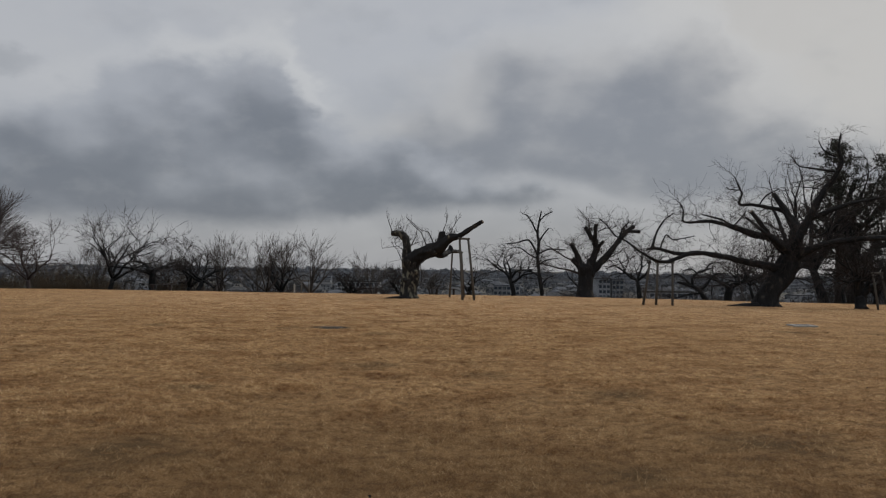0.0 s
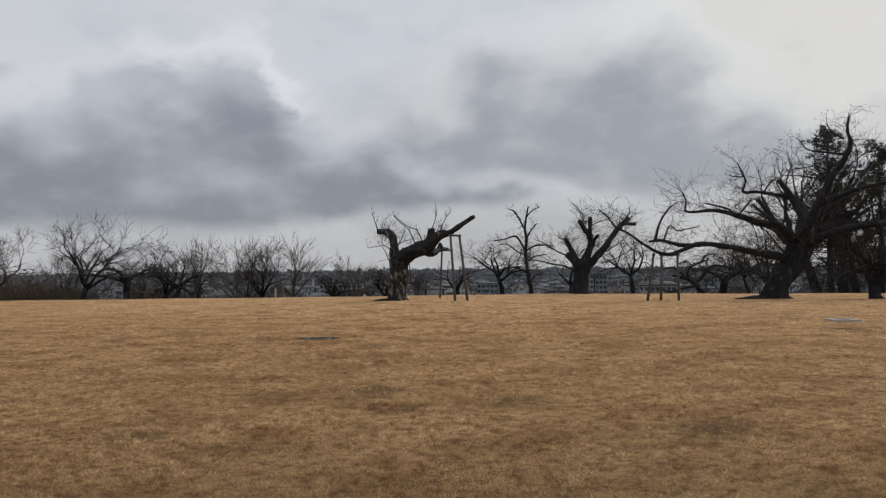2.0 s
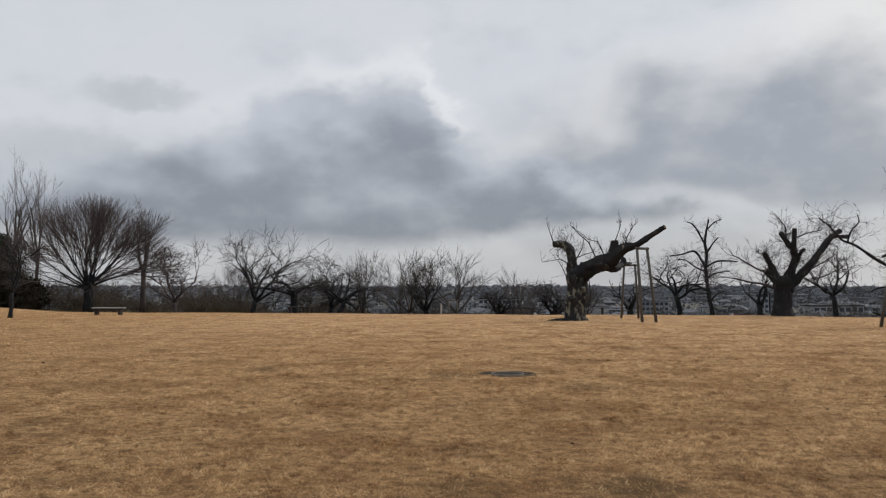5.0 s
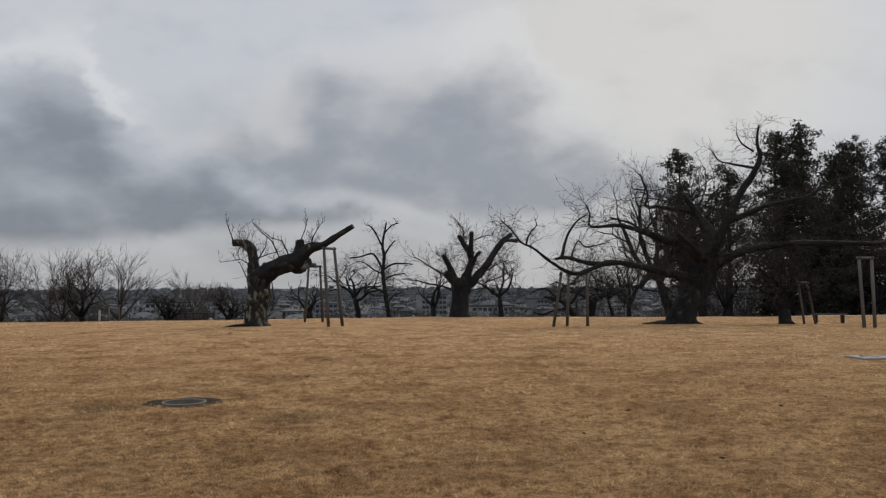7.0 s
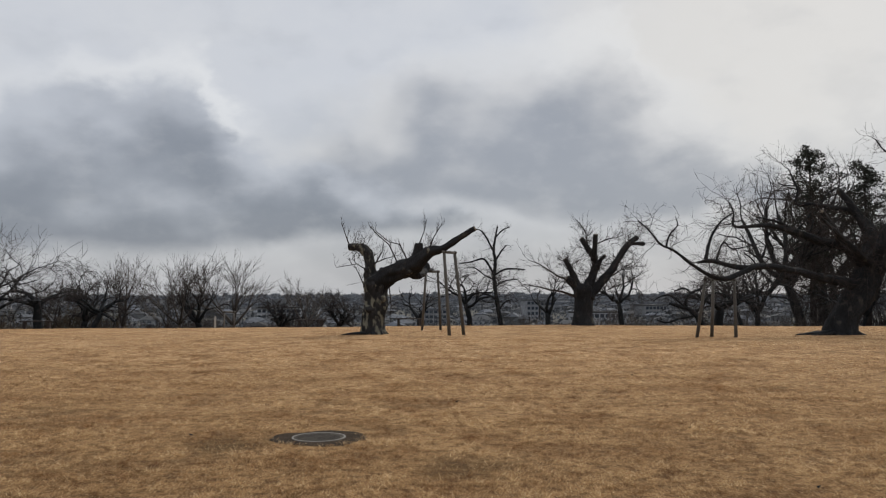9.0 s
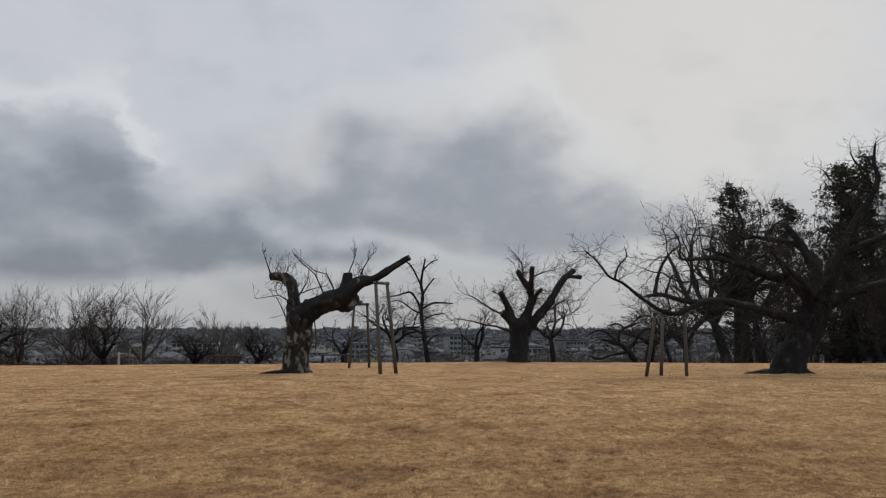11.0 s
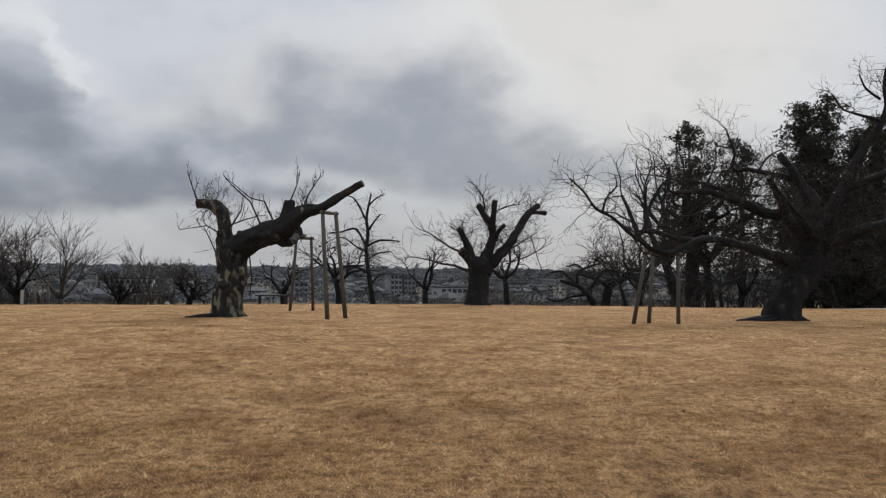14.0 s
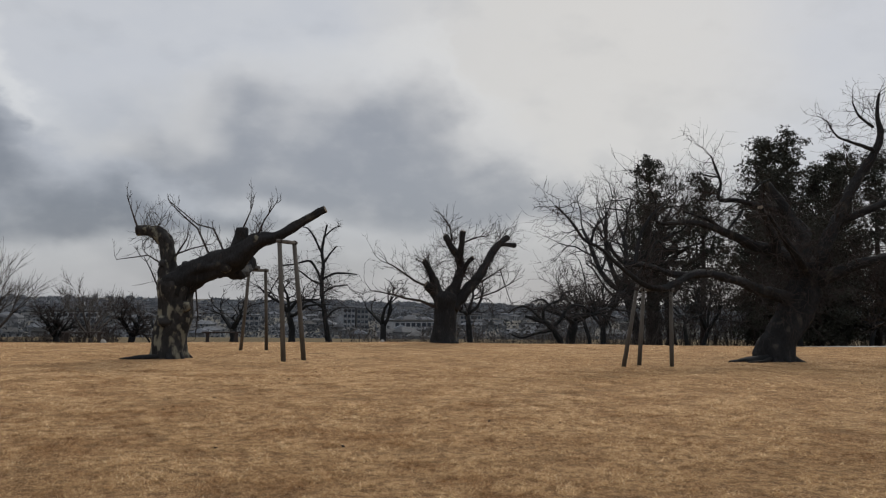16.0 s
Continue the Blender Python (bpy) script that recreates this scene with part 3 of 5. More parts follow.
def conifer(x, y, height, radius, seed, mat, label, start=0.1, shape=0.8, puffs=42, group="conifers behind the lawn", gaps=0.0):
    """An evergreen: trunk, upswept boughs, and needle tufts bunched at their ends with gaps between."""
    rng = random.Random(seed)
    nr = np.random.RandomState(seed)
    wood = Buf()
    wood.tube([(0, 0, -0.1), (0.1, 0, height * 0.5), (0, 0.1, height * 0.98)], [0.020 * height, 0.013 * height, 0.02], 8)
    tris = []
    h = start * height
    while h < height * 0.985:
        u = max(0.0, (h / height - start) / (1 - start))
        reach = radius * max(0.12, (1 - u ** 1.7)) ** shape * rng.uniform(0.45, 1.12)
        if u < 0.15:
            reach *= 0.75
        a = rng.uniform(0, 6.283)
        rise = rng.uniform(-0.15, 0.2) + 0.3 * u
        end = Vector((reach * math.cos(a), reach * math.sin(a), h + reach * rise))
        sag = Vector((end.x * 0.55, end.y * 0.55, h + (end.z - h) * 0.35 - 0.12))
        wood.tube([(0, 0, h), tuple(sag), tuple(end)], [0.055, 0.04, 0.012], 4, cap=False)
        bare = rng.random() < gaps * (1.25 - u)
        n = 1 if bare else max(2, int(reach / 0.75) + 1)
        for k in range(n):
            s = 1.0 if bare else (k + rng.uniform(0.45, 1.0)) / n
            if s < 0.3 and u < 0.8:
                continue
            way = sag * (2 * s) if s < 0.5 else sag.lerp(end, 2 * s - 1)
            if s < 0.5:
                way.z = h + (sag.z - h) * 2 * s
            c = np.array(way) + nr.normal(0, 0.18, 3)
            q = rng.uniform(0.38, 0.74)
            for lobe in range(3 if puffs > 40 else 2):
                m = c + nr.normal(0, 0.55, 3) * q
                m[2] += 0.2 * q
                w = puffs * 5 // 9
                d = nr.normal(0, 1, (w, 3))
                d /= np.linalg.norm(d, axis=1)[:, None]
                cen = m + d * (q * 0.72 * nr.rand(w, 1) ** 0.4) * np.array([1, 1, 0.72])
                e1 = d * nr.uniform(0.12, 0.30, (w, 1)) + nr.normal(0, 0.05, (w, 3))
                e2 = nr.normal(0, 0.12, (w, 3))
                tris.append(np.stack([cen, cen + e1, cen + e2], 1))
        h += rng.uniform(0.08, 0.20) * height / 16
    ob = thing("conifer", (x, y, gz(x, y)), label, "tree", group)
    part("trunk", wood, TWIG, ob)
    part("crown", triangles("crown", np.concatenate(tris), mat), None, ob)
    return ob


# ---- the old cherry trees of the lawn ----
class OldTree:
    """A tree set out limb by limb: each limb is a part, and its sprouts share one mesh."""

    def __init__(self, name, base, label, seed):
        self.o = Vector(base)
        self.ob = thing(name, base, label, "tree", "old cherry trees on the lawn")
        self.rng = random.Random(seed)
        self.twigs = Buf()
        self.slim = 1.0    # scales the girth of the limbs

    def limb(self, pts, kind="limb", mat=None, n=20, cut=False, rough=0.34):
        P = [Vector(p[:3]) - self.o for p in pts]
        R = [p[3] * (self.slim if kind == "limb" else 1.0) for p in pts]
        fp, fr = [], []
        for i in range(len(P) - 1):
            p0, p1, p2, p3 = P[max(i - 1, 0)], P[i], P[i + 1], P[min(i + 2, len(P) - 1)]
            steps = max(2, min(10, int((p2 - p1).length / 0.07)))
            for k in range(steps):
                t = k / steps
                fp.append(0.5 * ((2 * p1) + (p2 - p0) * t + (2 * p0 - 5 * p1 + 4 * p2 - p3) * t * t + (3 * p1 - p0 - 3 * p2 + p3) * t ** 3))
                fr.append(R[i] + (R[i + 1] - R[i]) * t)
        fp.append(P[-1])
        fr.append(R[-1])
        b = Buf()
        b.tube(fp, fr, n if R[0] > 0.1 else 7, rough=rough)
        ob = part(kind, b, mat or LIMB, self.ob, smooth=True)
        if cut:
            c = Buf()
            e = (fp[-1] - fp[-2]).normalized()
            c.tube([fp[-1] - e * 0.01, fp[-1] + e * 0.012], [fr[-1] * 0.93, fr[-1] * 0.90], 12)
            part("cut_end", c, CUT, ob, "pale sawn end grain")
        return fp

    def spray(self, pts, n=5, length=0.7, r=0.009, up=0.25, form=None):
        """A sprout along pts (x, y, z, radius) with finer twigs off it."""
        P = [Vector(p[:3]) - self.o for p in pts]
        R = [max(p[3], 0.006) * 0.8 for p in pts]
        self.twigs.tube(P, R, 5, cap=False)
        f = dict(wander=0.16, up=up, tip=up * 0.5, kids=(3, 2, 2), angle=(22, 52), ratio=(0.5, 0.8), thin=0.7, rmin=r * 0.7, split=9, **(form or {}))
        for k in range(n):
            i = self.rng.randrange(0, len(P) - 1)
            t = self.rng.uniform(0.1, 1)
            p = P[i].lerp(P[i + 1], t)
            d = wander(self.rng, (P[i + 1] - P[i]).normalized(), 0.45, 0.1)
            grow(self.twigs, self.twigs, p, d, length * self.rng.uniform(0.4, 1.0), r * 1.4, 2, self.rng, f)

    def fringe(self, line, count, length, r=0.009, up=0.15, spread=0.7, levels=2, kids=(3, 3, 2), bias=(0, 0, 0.4)):
        """Twigs that stand off a finished limb."""
        f = dict(wander=0.27, up=up, tip=up * 0.5, kids=kids, angle=(30, 72), ratio=(0.5, 0.85), thin=0.7, rmin=r * 0.65, split=9)
        for k in range(count):
            p = self.rng.choice(line)
            d = (Vector(bias) + Vector([self.rng.gauss(0, spread) for _ in range(3)])).normalized()
            grow(self.twigs, self.twigs, p, d, length * self.rng.uniform(0.45, 1.1), r * 1.6, levels, self.rng, f)

    def done(self, mat=TWIG):
        part("crown", self.twigs, mat, self.ob)


def roots(tree, base, radius, n, reach, seed, mat=BARK):
    rng = random.Random(seed)
    for k in range(n):
        a = 6.283 * (k + rng.uniform(-0.25, 0.25)) / n
        c, s = math.cos(a), math.sin(a)
        L = reach * rng.uniform(0.6, 1.1)
        pts = []
        for q, h, r in ((0.40, 0.30, 0.22), (0.72, 0.10, 0.17), (0.9 + 0.3 * L, 0.0, 0.10), (1.0 + 0.8 * L, -0.06, 0.04)):
            x, y = base[0] + c * radius * q, base[1] + s * radius * q
            pts.append((x, y, gz(x, y) + h, r * radius / 0.6))
        tree.limb(pts, "root", mat, 9)


def long_root(tree, line, r):
    """A root that runs out along the ground."""
    n = len(line)
    tree.limb([(x, y, gz(x, y) + 0.09 * (1 - k / n) - 0.02, r * (1 - 0.75 * k / (n - 1))) for k, (x, y) in enumerate(line)], "root", LIMB, 10)


# tree with a low arching limb, propped
A = OldTree("propped_cherry_tree", (-1.97, 48.79, gz(-1.97, 48.79)), "old dark cherry tree with sawn limbs, one arching low onto props", 3)
roots(A, (-1.97, 48.79), 0.55, 7, 0.35, 5, LIMB)
long_root(A, [(-2.2, 48.5), (-2.65, 48.35), (-3.05, 48.32), (-3.35, 48.4)], 0.10)
A.limb([(-1.97, 48.79, -0.32, 0.60), (-1.97, 48.79, 0.02, 0.54), (-1.96, 48.78, 0.54, 0.508), (-1.92, 48.77, 1.05, 0.472), (-1.89, 48.75, 1.56, 0.472), (-1.83, 48.72, 1.98, 0.50), (-1.75, 48.68, 2.23, 0.36)], "trunk", BARK, 44, rough=0.26)
a_left = A.limb([(-1.95, 48.78, 1.75, 0.42), (-2.08, 48.85, 2.31, 0.304), (-2.12, 48.87, 2.82, 0.242), (-2.19, 48.91, 3.22, 0.242), (-2.40, 49.02, 3.51, 0.207), (-2.70, 49.18, 3.62, 0.172), (-3.02, 49.35, 3.62, 0.164)], mat=BARK, cut=True)
A.limb([(-2.16, 48.89, 3.08, 0.143), (-2.15, 48.89, 3.34, 0.134), (-2.15, 48.89, 3.47, 0.108)], "stub", cut=True)
a_right = A.limb([(-1.86, 48.73, 1.90, 0.46), (-1.50, 48.54, 2.24, 0.442), (-1.11, 48.33, 2.46, 0.368), (-0.64, 48.08, 2.62, 0.348), (-0.20, 47.85, 2.84, 0.345), (0.13, 47.67, 3.13, 0.292), (0.47, 47.49, 3.35, 0.213), (0.90, 47.26, 3.46, 0.161), (1.28, 47.06, 3.68, 0.135), (1.73, 46.82, 3.98, 0.117), (2.19, 46.57, 4.24, 0.108)], cut=True, n=26)
A.limb([(-0.21, 47.85, 2.92, 0.259), (-0.09, 47.79, 3.34, 0.207), (-0.07, 47.78, 3.63, 0.164), (-0.07, 47.78, 3.71, 0.121)], "stub")
A.limb([(-0.56, 48.04, 2.58, 0.260), (-0.15, 48.42, 2.39, 0.212), (0.18, 49.2, 2.48, 0.165), (0.40, 50.2, 2.62, 0.13), (0.62, 51.4, 2.68, 0.10), (0.85, 52.6, 2.70, 0.085), (0.98, 53.2, 2.74, 0.06)])
A.limb([(0.32, 49.8, 2.52, 0.13), (0.44, 49.95, 2.74, 0.135), (0.42, 50.0, 2.93, 0.10), (0.40, 50.02, 2.99, 0.04)], "stub")
A.limb([(-0.15, 48.2, 2.45, 0.16), (0.0, 48.25, 2.30, 0.15), (0.08, 48.3, 2.32, 0.08)], "burl")
A.limb([(1.30, 47.05, 3.72, 0.05), (1.34, 47.03, 3.86, 0.045)], "stub")
A.limb([(-0.72, 48.12, 2.58, 0.261), (-0.53, 48.03, 2.28, 0.156)], "burl")
A.spray([(-3.03, 49.35, 3.69, 0.046), (-3.21, 49.45, 4.19, 0.028), (-3.39, 49.55, 4.71, 0.014)], 5, 0.42)
A.spray([(-0.93, 48.24, 2.83, 0.044), (-1.31, 48.44, 3.68, 0.035), (-1.77, 48.69, 4.10, 0.027), (-2.14, 48.88, 4.48, 0.013)], 5, 0.42)
A.spray([(-0.52, 48.02, 2.92, 0.043), (-0.86, 48.20, 3.68, 0.035), (-1.31, 48.44, 3.80, 0.026), (-2.18, 48.90, 4.55, 0.014)], 5, 0.42)
A.spray([(-0.04, 47.76, 3.68, 0.034), (0.15, 47.66, 4.18, 0.022), (0.22, 47.63, 4.44, 0.013)], 5, 0.42)
A.spray([(0.31, 47.58, 3.29, 0.043), (0.54, 47.45, 3.93, 0.030), (0.90, 47.26, 4.52, 0.013)], 5, 0.42)
A.spray([(-1.92, 48.77, 2.83, 0.045), (-1.62, 48.60, 3.34, 0.027), (-1.56, 48.57, 3.56, 0.013)], 5, 0.42)
A.spray([(-1.96, 48.78, 2.88, 0.036), (-1.45, 48.51, 3.08, 0.027), (-0.91, 48.23, 3.22, 0.013)], 5, 0.42)
A.spray([(-2.22, 48.92, 2.57, 0.036), (-2.70, 49.18, 2.87, 0.027), (-3.62, 49.67, 2.73, 0.014)], 5, 0.42)
A.spray([(-2.30, 48.97, 1.72, 0.036), (-2.59, 49.12, 2.39, 0.027), (-2.81, 49.24, 2.82, 0.014)], 5, 0.42)
A.spray([(-1.56, 48.58, 1.73, 0.044), (-1.30, 48.43, 1.82, 0.035), (-1.22, 48.39, 1.06, 0.026), (-1.27, 48.42, 0.56, 0.018)], 5, 0.42)
A.fringe(a_right[12:44], 30, 0.5, up=0.2, spread=0.5, bias=(0, 0, 0.8))
A.fringe(a_left[8:], 20, 0.6, up=0.12)
A.fringe(a_left[:30], 12, 0.8, up=0.02, bias=(-0.6, 0.2, 0.1))
for p, d, r in (((-1.55, 48.35, 1.35), (0.5, -0.9, 0.1), 0.17), ((-2.2, 48.35, 0.9), (-0.6, -0.8, 0.0), 0.18), ((-1.05, 48.1, 2.62), (0.2, -0.6, 0.7), 0.16), ((-0.5, 47.75, 2.5), (0.1, -0.9, -0.3), 0.17), ((0.3, 47.4, 3.35), (0.2, -0.6, 0.7), 0.12), ((-2.25, 48.7, 2.6), (-0.7, -0.6, 0.1), 0.14)):
    v = Vector(p)
    e = Vector(d).normalized()
    A.limb([(*(v - e * 0.12), r * 1.1), (*v, r), (*(v + e * 0.09), r * 0.75), (*(v + e * 0.14), r * 0.3)], "burl", BARK, 12)
A.done()

# vase-shaped tree with four sawn limbs
B = OldTree("pollarded_cherry_tree", (10.17, 59.40, gz(10.17, 59.40)), "old black-barked cherry tree with four sawn-off upright limbs", 8)
roots(B, (10.17, 59.40), 0.58, 7, 0.4, 9, LIMB)
B.limb([(10.17, 59.40, -0.6, 0.74), (10.16, 59.40, -0.15, 0.62), (10.15, 59.40, 0.53, 0.514), (10.14, 59.40, 1.19, 0.501), (10.21, 59.40, 1.71, 0.580), (10.29, 59.40, 2.03, 0.42)], "trunk", LIMB, 36, rough=0.2)
b1 = B.limb([(9.94, 59.40, 1.55, 0.28), (9.73, 59.40, 2.23, 0.184), (9.51, 59.40, 2.75, 0.170), (9.28, 59.40, 3.21, 0.144), (9.08, 59.40, 3.49, 0.131)], cut=True)
B.limb([(9.99, 59.40, 1.50, 0.30), (9.60, 59.40, 2.09, 0.223), (9.18, 59.40, 2.37, 0.183)], "stub", cut=True)
b2 = B.limb([(10.35, 59.40, 1.65, 0.38), (10.70, 59.40, 2.51, 0.238), (10.89, 59.40, 3.10, 0.212), (10.77, 59.40, 3.71, 0.186), (10.48, 59.40, 4.09, 0.172), (10.25, 59.40, 4.46, 0.145), (10.08, 59.40, 4.69, 0.119)], cut=True)
B.limb([(10.75, 59.3, 3.45, 0.16), (10.74, 58.9, 4.18, 0.144), (10.75, 58.7, 4.87, 0.130)], cut=True)
B.limb([(10.95, 59.40, 2.90, 0.14), (11.10, 59.1, 3.38, 0.117), (11.34, 58.9, 3.68, 0.103)], cut=True)
b3 = B.limb([(10.44, 59.40, 1.35, 0.38), (11.05, 59.40, 1.99, 0.265), (11.74, 59.45, 2.67, 0.214), (12.34, 59.95, 3.37, 0.190), (12.86, 60.50, 3.96, 0.180), (13.35, 60.85, 4.44, 0.168), (13.95, 61.10, 4.88, 0.142)], cut=True)
B.limb([(13.45, 60.85, 4.50, 0.127), (13.93, 61.05, 4.50, 0.114), (14.42, 61.25, 4.48, 0.115)], "stub", cut=True)
B.spray([(9.24, 59.40, 2.30, 0.078), (8.69, 59.40, 2.52, 0.065), (8.15, 59.40, 2.87, 0.052), (7.60, 59.40, 3.22, 0.039), (6.99, 59.40, 3.43, 0.019)], 12, 0.85, r=0.011, up=0.08)
B.spray([(9.81, 59.40, 1.31, 0.105), (8.84, 59.1, 1.63, 0.077), (8.13, 59.1, 1.72, 0.063), (7.66, 59.2, 1.88, 0.052), (6.57, 59.40, 2.06, 0.019)], 12, 0.85, r=0.011, up=0.08)
B.spray([(10.45, 59.40, 3.96, 0.053), (10.38, 59.40, 5.02, 0.040), (9.73, 59.40, 5.87, 0.013)], 12, 0.85, r=0.011, up=0.08)
B.spray([(11.01, 59.40, 4.38, 0.053), (11.71, 59.40, 4.67, 0.040), (12.29, 59.40, 4.75, 0.020)], 12, 0.85, r=0.011, up=0.08)
B.spray([(11.88, 59.40, 2.80, 0.067), (12.73, 59.40, 4.17, 0.040), (13.01, 59.40, 4.78, 0.014)], 12, 0.85, r=0.011, up=0.08)
B.spray([(11.89, 59.40, 2.54, 0.067), (12.89, 59.40, 3.15, 0.041), (13.49, 59.40, 1.49, 0.014)], 12, 0.85, r=0.011, up=0.08)
B.spray([(9.64, 59.40, 2.48, 0.053), (9.22, 59.40, 3.27, 0.026), (8.66, 59.40, 3.56, 0.013)], 12, 0.85, r=0.011, up=0.08)
B.spray([(11.61, 59.40, 1.74, 0.053), (12.76, 59.40, 2.15, 0.041), (14.06, 59.40, 2.86, 0.014)], 12, 0.85, r=0.011, up=0.08)
B.fringe(b2[6:], 56, 1.0, r=0.011, up=0.05, spread=0.8)
B.fringe(b3[6:], 44, 1.05, r=0.011, up=0.03, spread=0.8, bias=(0, 0, 0.1))
B.fringe(b1[4:], 30, 0.9, r=0.011, up=0.05)
B.done()

# great spreading tree with a long limb held on posts
D = OldTree("spreading_cherry_tree", (18.15, 46.70, gz(18.15, 46.70)), "huge old dark cherry tree with long low limbs held on posts", 21)
D.slim = 0.84
roots(D, (18.15, 46.70), 0.68, 8, 0.6, 4, LIMB)
long_root(D, [(17.7, 46.5), (17.0, 46.3), (16.3, 46.25), (15.7, 46.0)], 0.17)
long_root(D, [(17.6, 46.3), (16.9, 45.8), (16.2, 45.7)], 0.10)
D.limb([(18.12, 46.70, -0.75, 0.84), (18.13, 46.70, -0.15, 0.70), (18.28, 46.70, 0.40, 0.622), (18.69, 46.70, 1.00, 0.605), (19.11, 46.70, 1.60, 0.62), (19.44, 46.70, 2.30, 0.571), (19.7, 46.9, 3.0, 0.42)], "trunk", LIMB, 36, rough=0.24)
d0 = D.limb([(19.10, 46.60, 1.70, 0.402), (19.46, 46.30, 2.90, 0.306), (20.07, 46.00, 4.49, 0.243), (20.77, 45.80, 5.91, 0.198), (21.34, 45.60, 6.82, 0.167), (21.72, 45.50, 7.74, 0.135), (21.58, 45.50, 8.44, 0.084), (21.70, 45.50, 9.27, 0.042)])
d0b = D.limb([(21.39, 45.50, 8.02, 0.075), (20.77, 45.50, 8.37, 0.050), (20.48, 45.50, 8.85, 0.025)])
d0c = D.limb([(21.38, 45.50, 7.21, 0.084), (19.77, 45.00, 7.31, 0.056), (19.11, 44.80, 7.41, 0.039), (18.7, 44.8, 7.9, 0.024)])
d1 = D.limb([(19.16, 46.70, 1.72, 0.303), (17.90, 46.20, 2.02, 0.243), (16.65, 45.70, 2.18, 0.200), (15.22, 45.00, 2.44, 0.164), (13.42, 44.40, 2.62, 0.137), (12.52, 44.10, 2.36, 0.121), (11.83, 43.90, 2.12, 0.109), (11.19, 43.80, 2.18, 0.097), (10.35, 43.60, 2.60, 0.082), (9.50, 43.50, 3.19, 0.057), (9.00, 43.50, 3.42, 0.046), (8.55, 43.5, 3.95, 0.034), (8.13, 43.58, 4.36, 0.018)])
d1b = D.limb([(13.42, 44.40, 2.56, 0.121), (12.39, 44.30, 2.57, 0.109), (11.40, 44.30, 2.81, 0.098), (10.80, 44.40, 2.76, 0.054)])
d1c = D.limb([(11.11, 44.30, 2.80, 0.097), (11.38, 44.50, 3.64, 0.076), (11.85, 44.50, 4.40, 0.049), (12.35, 44.50, 4.74, 0.022)])
d1d = D.limb([(11.54, 44.30, 2.80, 0.054), (11.84, 44.30, 3.54, 0.044), (12.20, 44.30, 3.31, 0.038), (12.83, 44.30, 3.39, 0.033), (13.41, 44.30, 3.52, 0.016)])
d1e = D.limb([(9.2, 43.5, 3.33, 0.052), (9.35, 43.5, 3.8, 0.037), (9.62, 43.4, 4.15, 0.030), (9.55, 43.4, 4.5, 0.015)])
d2 = D.limb([(19.32, 46.80, 2.70, 0.370), (18.47, 46.90, 3.54, 0.281), (17.51, 47.00, 3.76, 0.215), (16.45, 47.00, 4.14, 0.170), (15.08, 47.00, 4.46, 0.106), (13.62, 47.00, 4.41, 0.070), (13.54, 47.00, 5.02, 0.041), (13.31, 47.00, 5.53, 0.018)])
d2b = D.limb([(16.30, 47.00, 4.20, 0.095), (15.69, 47.00, 4.57, 0.071), (14.57, 47.00, 4.85, 0.047)], cut=True)
d2c = D.limb([(16.33, 47.00, 4.20, 0.059), (16.92, 47.00, 4.83, 0.048), (17.08, 47.00, 5.13, 0.024)])
D.limb([(18.33, 46.80, 3.45, 0.192), (17.94, 46.50, 4.03, 0.155), (16.98, 46.00, 4.99, 0.129)], cut=True)
d3 = D.limb([(19.49, 46.90, 2.75, 0.370), (19.99, 47.40, 4.22, 0.296), (19.66, 48.00, 5.13, 0.174), (18.90, 48.40, 5.39, 0.124), (18.04, 48.60, 5.57, 0.099), (17.32, 48.70, 5.59, 0.087), (17.46, 48.80, 6.23, 0.062), (17.22, 48.80, 6.80, 0.050), (17.04, 48.80, 7.24, 0.025)])
D.limb([(17.37, 48.80, 6.44, 0.044), (16.71, 48.80, 6.48, 0.037), (16.55, 48.80, 6.61, 0.024)])
d3c = D.limb([(19.99, 47.40, 4.06, 0.246), (19.51, 47.80, 5.33, 0.186), (19.08, 48.20, 6.21, 0.162)], cut=True)
d3d = D.limb([(18.38, 48.50, 5.56, 0.050), (18.80, 48.50, 6.12, 0.050), (19.53, 48.50, 6.49, 0.025)])
d4 = D.limb([(19.5, 46.5, 2.4, 0.296), (20.6, 45.4, 3.15, 0.207), (22.3, 44.6, 3.5, 0.170), (24.4, 44.0, 3.55, 0.141), (26.6, 43.4, 3.5, 0.111), (28.6, 43.0, 3.9, 0.059), (30.0, 42.8, 4.6, 0.030)])
d5 = D.limb([(20.2, 46.0, 4.6, 0.185), (22.0, 45.4, 5.4, 0.126), (24.0, 45.0, 5.9, 0.074), (25.6, 44.8, 6.9, 0.030)])
d6 = D.limb([(19.63, 46.50, 2.51, 0.222), (17.81, 45.50, 3.59, 0.141), (16.16, 44.60, 4.58, 0.052)])
for line, cnt, ln in ((d1[20:], 60, 1.0), (d1b, 10, 0.8), (d1c, 10, 0.6), (d1d, 10, 0.5), (d1e, 8, 0.45), (d2[10:], 50, 1.1), (d2b, 8, 0.5), (d3[12:], 30, 1.0), (d3c, 8, 0.8), (d3d, 6, 0.6), (d0[20:], 40, 0.75), (d0b, 8, 0.6), (d0c, 10, 0.7), (d4[6:], 60, 1.4), (d5, 40, 1.4), (d6, 30, 1.2), (d1[:24], 40, 1.2)):
    D.fringe(line, cnt, ln, up=0.03, spread=0.8, bias=(0, 0, 0.15))
